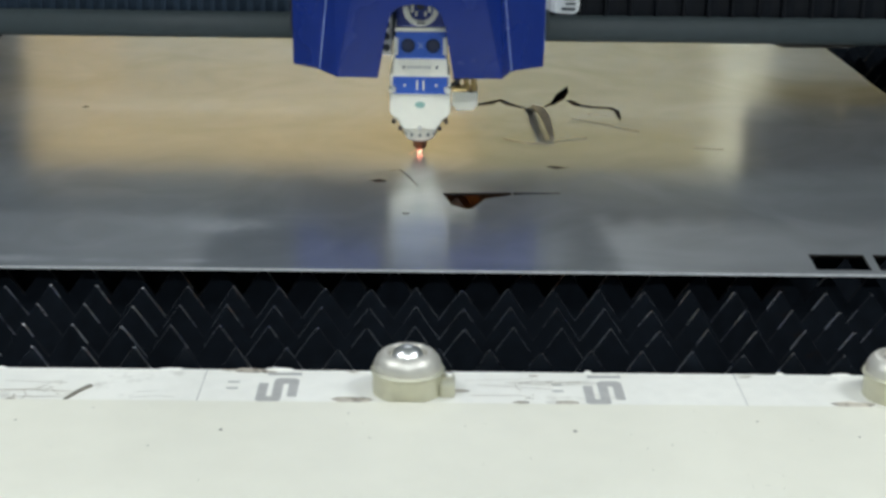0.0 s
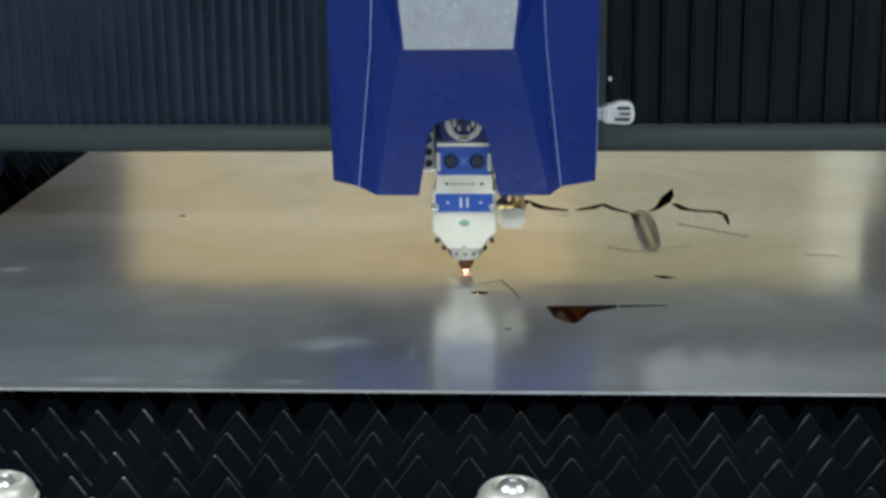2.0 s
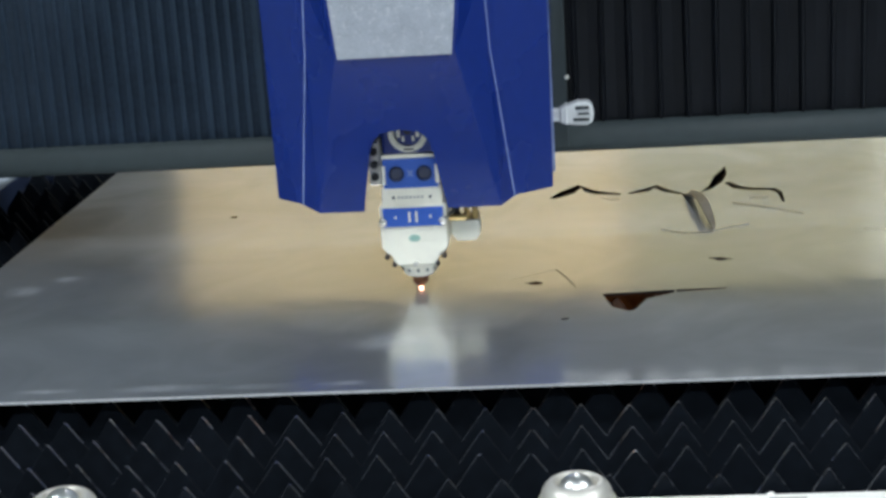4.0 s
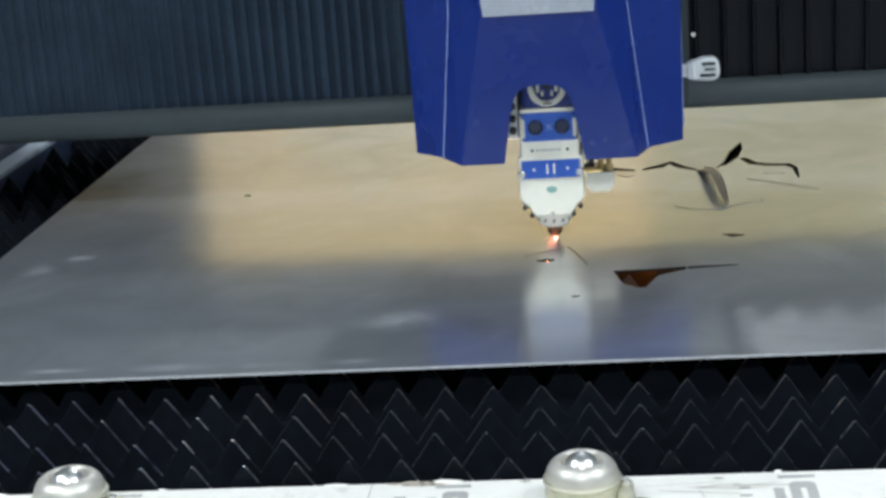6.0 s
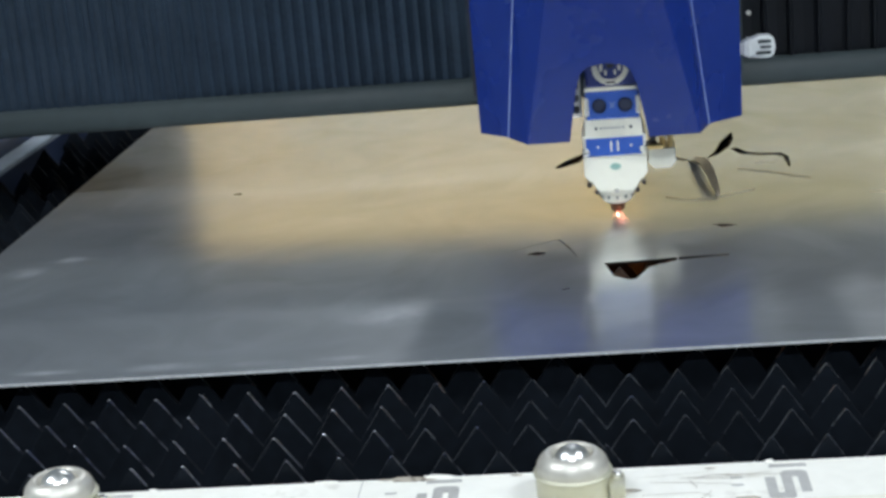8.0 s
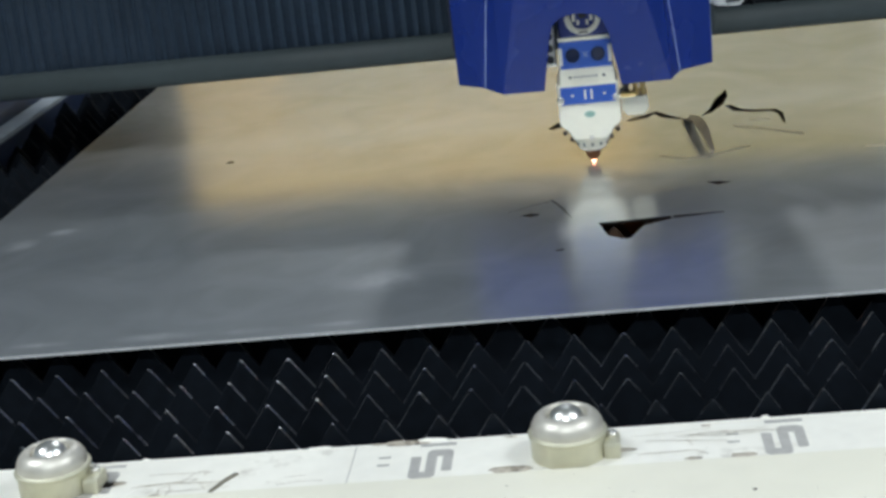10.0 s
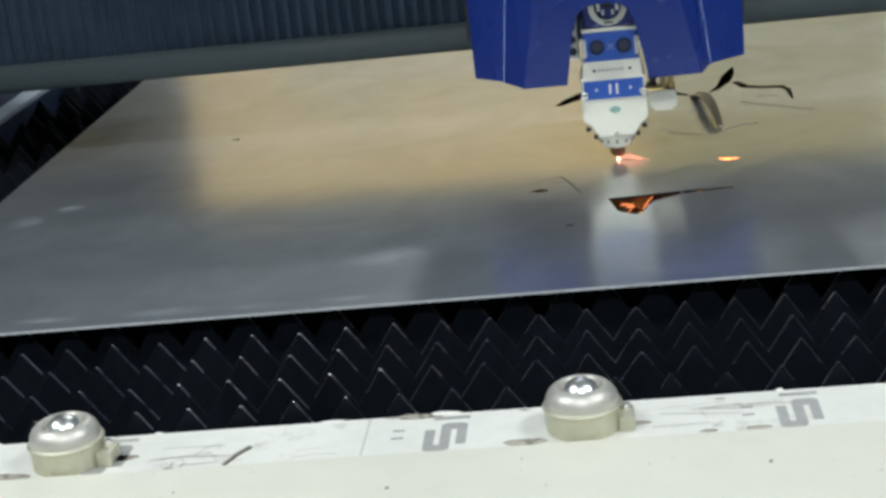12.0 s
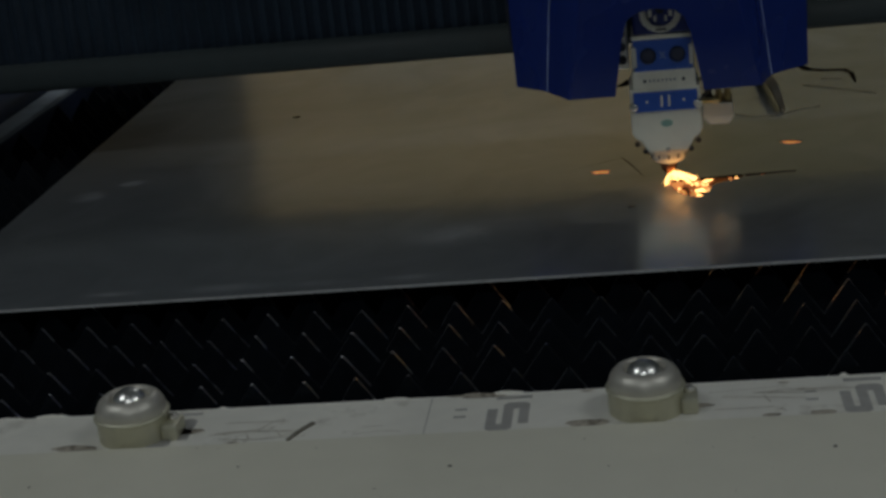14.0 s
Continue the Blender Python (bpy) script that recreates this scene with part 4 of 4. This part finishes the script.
    part("emblem_stud", lathe(bmesh.new(), [(0, 0), (0.0055, 0), (0.0055, 0.003), (0, 0.003)], at_front(0, -0.0355, 0.2080), 16), M_RUBBER, emblem)
    part("emblem_slot", block(-0.006, 0.006, -0.0398, -0.0386, 0.1838, 0.1858), M_RUBBER, emblem)
    # nozzle stack
    flange = part("sensor_flange", lathe(bmesh.new(), [(0, 0.0555), (0.0345, 0.0555), (0.0345, 0.0495), (0.0300, 0.0450), (0.0240, 0.0425), (0, 0.0425)], n=32), M_SILVER, t, "machined sensor flange")
    for x, z in ((-0.0350, 0.0525), (-0.0262, 0.0430), (0.0350, 0.0525), (0.0262, 0.0430), (0.0, 0.0440)):
        part("flange_screw", lathe(bmesh.new(), [(0, 0), (0.0030, 0), (0.0030, 0.007), (0.0022, 0.008), (0, 0.008)], at_front(x, -0.0345 if x else -0.0392, z), 12), M_RUBBER if x else M_SILVER, flange)
    cone = part("nozzle_holder", lathe(bmesh.new(), [(0, 0.0425), (0.0222, 0.0425), (0.0230, 0.0405), (0.0230, 0.0350), (0.0221, 0.0342), (0.0221, 0.0330), (0.0226, 0.0322), (0.0214, 0.0262), (0.0175, 0.0205), (0.0150, 0.0195), (0, 0.0195)], n=36), M_RING, t, "bright machined nozzle holder", smooth=False)
    for k in range(12):
        a = 2 * math.pi * k / 12
        part("grip_slot", lathe(bmesh.new(), [(0, 0.0), (0.0011, 0.0), (0.0011, 0.0042), (0, 0.0042)], Matrix.Translation((0.0223 * math.cos(a), 0.0223 * math.sin(a), 0.0272)), 6), M_LIP, cone)
    part("nozzle", lathe(bmesh.new(), [(0, 0.0200), (0.0102, 0.0200), (0.0102, 0.0165), (0.0085, 0.0158), (0.0085, 0.0140), (0.0098, 0.0134), (0.0094, 0.0105), (0.0068, 0.0068), (0.0034, 0.0040), (0.0014, 0.0035), (0, 0.0035)], n=24), M_COPPER, t, "copper nozzle tip", smooth=False)
    # side fittings
    conn = part("connector_box", prism(bmesh.new(), [(0.0435, 0.058), (0.050, 0.050), (0.072, 0.050), (0.078, 0.058), (0.078, 0.075), (0.0435, 0.075)], -0.012, 0.016), M_HEADW, t, "white connector box with brass fittings")
    conn.location = (0, 0, 0.0125)
    for x, r, z1, mat in ((0.0500, 0.0055, 0.101, M_RUBBER), (0.0625, 0.0045, 0.108, M_BRASS), (0.0725, 0.0048, 0.112, M_BRASS)):
        part("fitting", lathe(bmesh.new(), [(0, 0.074), (r, 0.074), (r, 0.084), (r * 0.7, 0.0845), (r * 0.7, 0.090), (r, 0.0905), (r, z1), (0, z1)], Matrix.Translation((x, -0.002, 0)), 12), mat, conn)
    part("fitting", lathe(bmesh.new(), [(0, -0.012), (0.004, -0.012), (0.004, 0.012), (0, 0.012)], Matrix.Translation((0.050, -0.010, 0.079)) @ TURN_Y, 12), M_BRASS, conn)
    part("cable", tube(bmesh.new(), [(0.0725, -0.002, 0.110), (0.0725, 0.0, 0.135), (0.066, 0.006, 0.165), (0.05, 0.01, 0.20), (0.045, 0.012, 0.25)], 0.0034), M_RUBBER, conn)
    part("cable", tube(bmesh.new(), [(0.0405, -0.022, 0.085), (0.050, -0.026, 0.094), (0.056, -0.02, 0.104), (0.060, -0.006, 0.118)], 0.0022), M_RUBBER, conn)
    valve = part("gas_valve", block(-0.0535, -0.0385, -0.010, 0.014, 0.136, 0.190, 0.002), M_SILVER, t, "silver gas valve block")
    for z in (0.147, 0.162, 0.178):
        part("valve_port", lathe(bmesh.new(), [(0, 0), (0.0048, 0), (0.0048, 0.005), (0, 0.005)], at_front(-0.046, -0.0095, z), 12), M_RUBBER, valve)
    part("gas_hose", tube(bmesh.new(), [(-0.046, 0.004, 0.188), (-0.046, 0.006, 0.22), (-0.040, 0.01, 0.27)], 0.005), M_RUBBER, valve)
    return t


HEAD = cutting_head()


# ---- sparks ----
def spark_mesh(spread, count, length, drop, seed, lift=0.0, bm=None):
    rnd = random.Random(seed)
    bm = bm or bmesh.new()
    for _ in range(count):
        a = rnd.uniform(0, 2 * math.pi)
        d = rnd.random() ** 2.0 * spread
        l = length * rnd.uniform(0.3, 1.0)
        p = Vector((d * math.cos(a), d * math.sin(a), lift + drop * rnd.random() * (0.3 + d / spread)))
        q = p + Vector((l * math.cos(a), l * math.sin(a), drop * rnd.uniform(0.0, 0.6)))
        tube(bm, [p, (p + q) / 2 + Vector((0, 0, 0.001)), q], rnd.uniform(0.0004, 0.0010) * (1.0 if drop > 0 else 1.9), 4)
    return bm


def sparks(parent):
    core = part("spark_core", lathe(bmesh.new(), [(0, 0.0003), (0.0018, 0.0009), (0.0024, 0.0018), (0.0015, 0.0027), (0, 0.003)], n=14), M_HOT, parent, "white-hot cutting point", smooth=True)
    bm = bmesh.new()
    rnd = random.Random(21)
    for k in range(9):
        a = radians(-90 + rnd.gauss(0, 7 if k < 5 else 55))
        l = rnd.uniform(0.012, 0.038) if k < 5 else rnd.uniform(0.02, 0.045)
        z0 = rnd.uniform(0.0010, 0.004)
        r = rnd.uniform(0.0003, 0.0006) if k < 5 else 0.00025
        tube(bm, [(0.002 * math.cos(a), 0.002 * math.sin(a), z0), (0.55 * l * math.cos(a), 0.55 * l * math.sin(a), z0 + 0.006 * rnd.random()), (l * math.cos(a), l * math.sin(a), max(0.0008, z0 - 0.004 * rnd.random()))], r, 4)
    fan = part("spark_spray", bm, M_BURST, parent, "bright sparks bursting over the sheet")
    jet = part("spark_jet", spark_mesh(0.22, 130, 0.03, -0.02, 9, -0.010, spark_mesh(0.19, 260, 0.03, -0.03, 5, -0.046)), M_ORANGE, parent, "orange sparks below the sheet")
    hot = part("spark_heart", spark_mesh(0.085, 170, 0.014, -0.014, 8, -0.006), M_MOLTEN, parent, "molten orange sparks right below the cut")
    tagged(hot, kind="stuff")
    tagged(jet, kind="stuff")
    return core, fan, jet


CORE, FAN, JET = sparks(HEAD)


def under_sparks(seed, clusters, lines, label, material=M_MOLTEN):
    """Sparks that run along just below the sheet's finished cuts."""
    rnd = random.Random(seed)
    bm = bmesh.new()
    for cx, cy, rx, ry, count in clusters:
        for _ in range(count):
            a = rnd.uniform(0, 2 * math.pi)
            x, y = cx + rx * rnd.uniform(-1, 1), cy + ry * rnd.uniform(-1, 1)
            l = rnd.uniform(0.006, 0.016)
            p, q = Vector((x, y, -rnd.uniform(0.004, 0.009))), Vector((x + l * math.cos(a), y + l * math.sin(a), -rnd.uniform(0.004, 0.010)))
            tube(bm, [p, (p + q) / 2 + Vector((0, 0, 0.0006)), q], rnd.uniform(0.0007, 0.0014), 4)
    for pts, r in lines:
        tube(bm, [(x, y, -0.0006 - 0.0003 * rnd.random()) for x, y in pts], r, 5)
    ob = part("stray_sparks", bm, material)
    ob.location = (0, 0, Z)
    return tagged(ob, label, "sparks", kind="stuff")


HOOK = under_sparks(31, [(-0.022, 0.400, 0.026, 0.028, 26)], [(((-0.028, 0.4185), (-0.021, 0.4235), (-0.0185, 0.4200), (-0.008, 0.388), (0.003, 0.346)), 0.0008)], "orange sparks running below the hooked cut")
SPOT = under_sparks(32, [(-0.046, 0.366, 0.010, 0.006, 8)], [(((-0.056, 0.3660), (-0.046, 0.3690), (-0.036, 0.3665)), 0.0011)], "orange sparks below a pierced spot")
SLOT = under_sparks(33, [(0.190, 0.443, 0.012, 0.006, 10)], [(((0.176, 0.4478), (0.190, 0.4450), (0.204, 0.4410)), 0.0012)], "orange sparks below the short slot")
BLADE = under_sparks(34, [(0.062, 0.285, 0.022, 0.028, 5)], [(((0.076, 0.262), (0.081, 0.284), (0.088, 0.304)), 0.0009), (((0.058, 0.250), (0.064, 0.270)), 0.0007), (((0.142, 0.309), (0.146, 0.313)), 0.0008)], "orange sparks below the blade-shaped opening", M_EMBER)


def flare(parent):
    """Molten spray between the nozzle and the edge of the opening."""
    rnd = random.Random(41)
    bm = bmesh.new()
    for k in range(16):
        a = radians(rnd.gauss(-38, 22))
        l = rnd.uniform(0.016, 0.046)
        z0 = rnd.uniform(0.002, 0.008)
        tube(bm, [(0.001, 0.0, z0), (0.5 * l * math.cos(a), 0.5 * l * math.sin(a), 0.6 * z0 + 0.002), (l * math.cos(a), l * math.sin(a), 0.0012)], rnd.uniform(0.0006, 0.0017), 5)
    ob = part("spark_flare", bm, M_ORANGE, parent, "yellow-white molten spray at the nozzle")
    tagged(ob, kind="stuff")
    return ob


FLARE = flare(HEAD)

HEAD_ROWS = [
    (0, 0.006, 0.518), (0.5, -0.024, 0.544), (1, -0.052, 0.517), (1.5, -0.086, 0.487), (2, -0.067, 0.465), (2.2, -0.064, 0.471),
    (4.3, -0.194, 0.356), (4.5, -0.171, 0.365), (5, -0.114, 0.399), (5.5, -0.058, 0.426), (6, -0.036, 0.464), (6.5, -0.027, 0.518),
    (7, -0.011, 0.479), (7.5, 0.016, 0.486), (8, 0.058, 0.524), (8.5, 0.032, 0.573), (11, 0.048, 0.602), (11.5, 0.071, 0.541),
    (12, 0.054, 0.481), (12.5, 0.009, 0.436), (13, 0.017, 0.383), (13.5, 0.027, 0.324), (14, 0.037, 0.328)]


def motions():
    walk(HEAD, [(t, pose(x, y, Z)) for t, x, y in HEAD_ROWS])
    walk(GANTRY, [(t, pose(0, y, Z)) for t, x, y in HEAD_ROWS])
    rnd = random.Random(11)
    # the sparks burst over the sheet while it is being pierced and fly below it once it is cut through
    rows = []
    for k in range(141):
        t = k * 0.1
        over = t < 0.35 or 2.05 < t < 2.6 or 5.35 < t < 6.75 or 6.95 < t < 8.75 or 11.85 < t < 12.15
        turn = -80 if 2.05 < t < 2.6 else 75 if 11.85 < t < 12.15 else -35 if 6.95 < t < 7.7 else 0
        rows.append((t, pose(0, 0, 0.0005 if over else -0.022, 0, 0, turn + rnd.uniform(-14, 14))))
    walk(FAN, rows)
    # stray sparks fly up close below a cut while the beam passes over or beside it
    for ob, spans in ((HOOK, ((4.2, 5.75), (6.85, 7.65), (12.35, 13.3))), (SPOT, ((12.55, 13.65), (13.85, 14.1))), (SLOT, ((0.4, 0.6), (4.85, 5.45), (11.3, 13.65), (13.85, 14.1))),
                      (BLADE, ((4.75, 5.35), (7.2, 7.7), (11.8, 14.1)))):
        rows = []
        for k in range(141):
            t = k * 0.1
            near = any(a < t < b for a, b in spans)
            rows.append((t, pose(0.0004 * rnd.uniform(-1, 1), 0.0006 * rnd.uniform(-1, 1), Z - (0.0009 * rnd.random() if near else 0.12))))
        walk(ob, rows)
    walk(FLARE, [(k * 0.1, pose(0, 0, 0.0 if k > 131 else -0.05, 0, 0, rnd.uniform(-16, 16))) for k in range(141)])
    walk(JET, [(k * 0.1, pose(0, 0, -0.004 * rnd.random() - (0.07 if k < 119 else 0.03 if k < 124 else 0.0), 0, 0, rnd.uniform(-40, 40))) for k in range(141)])


motions()
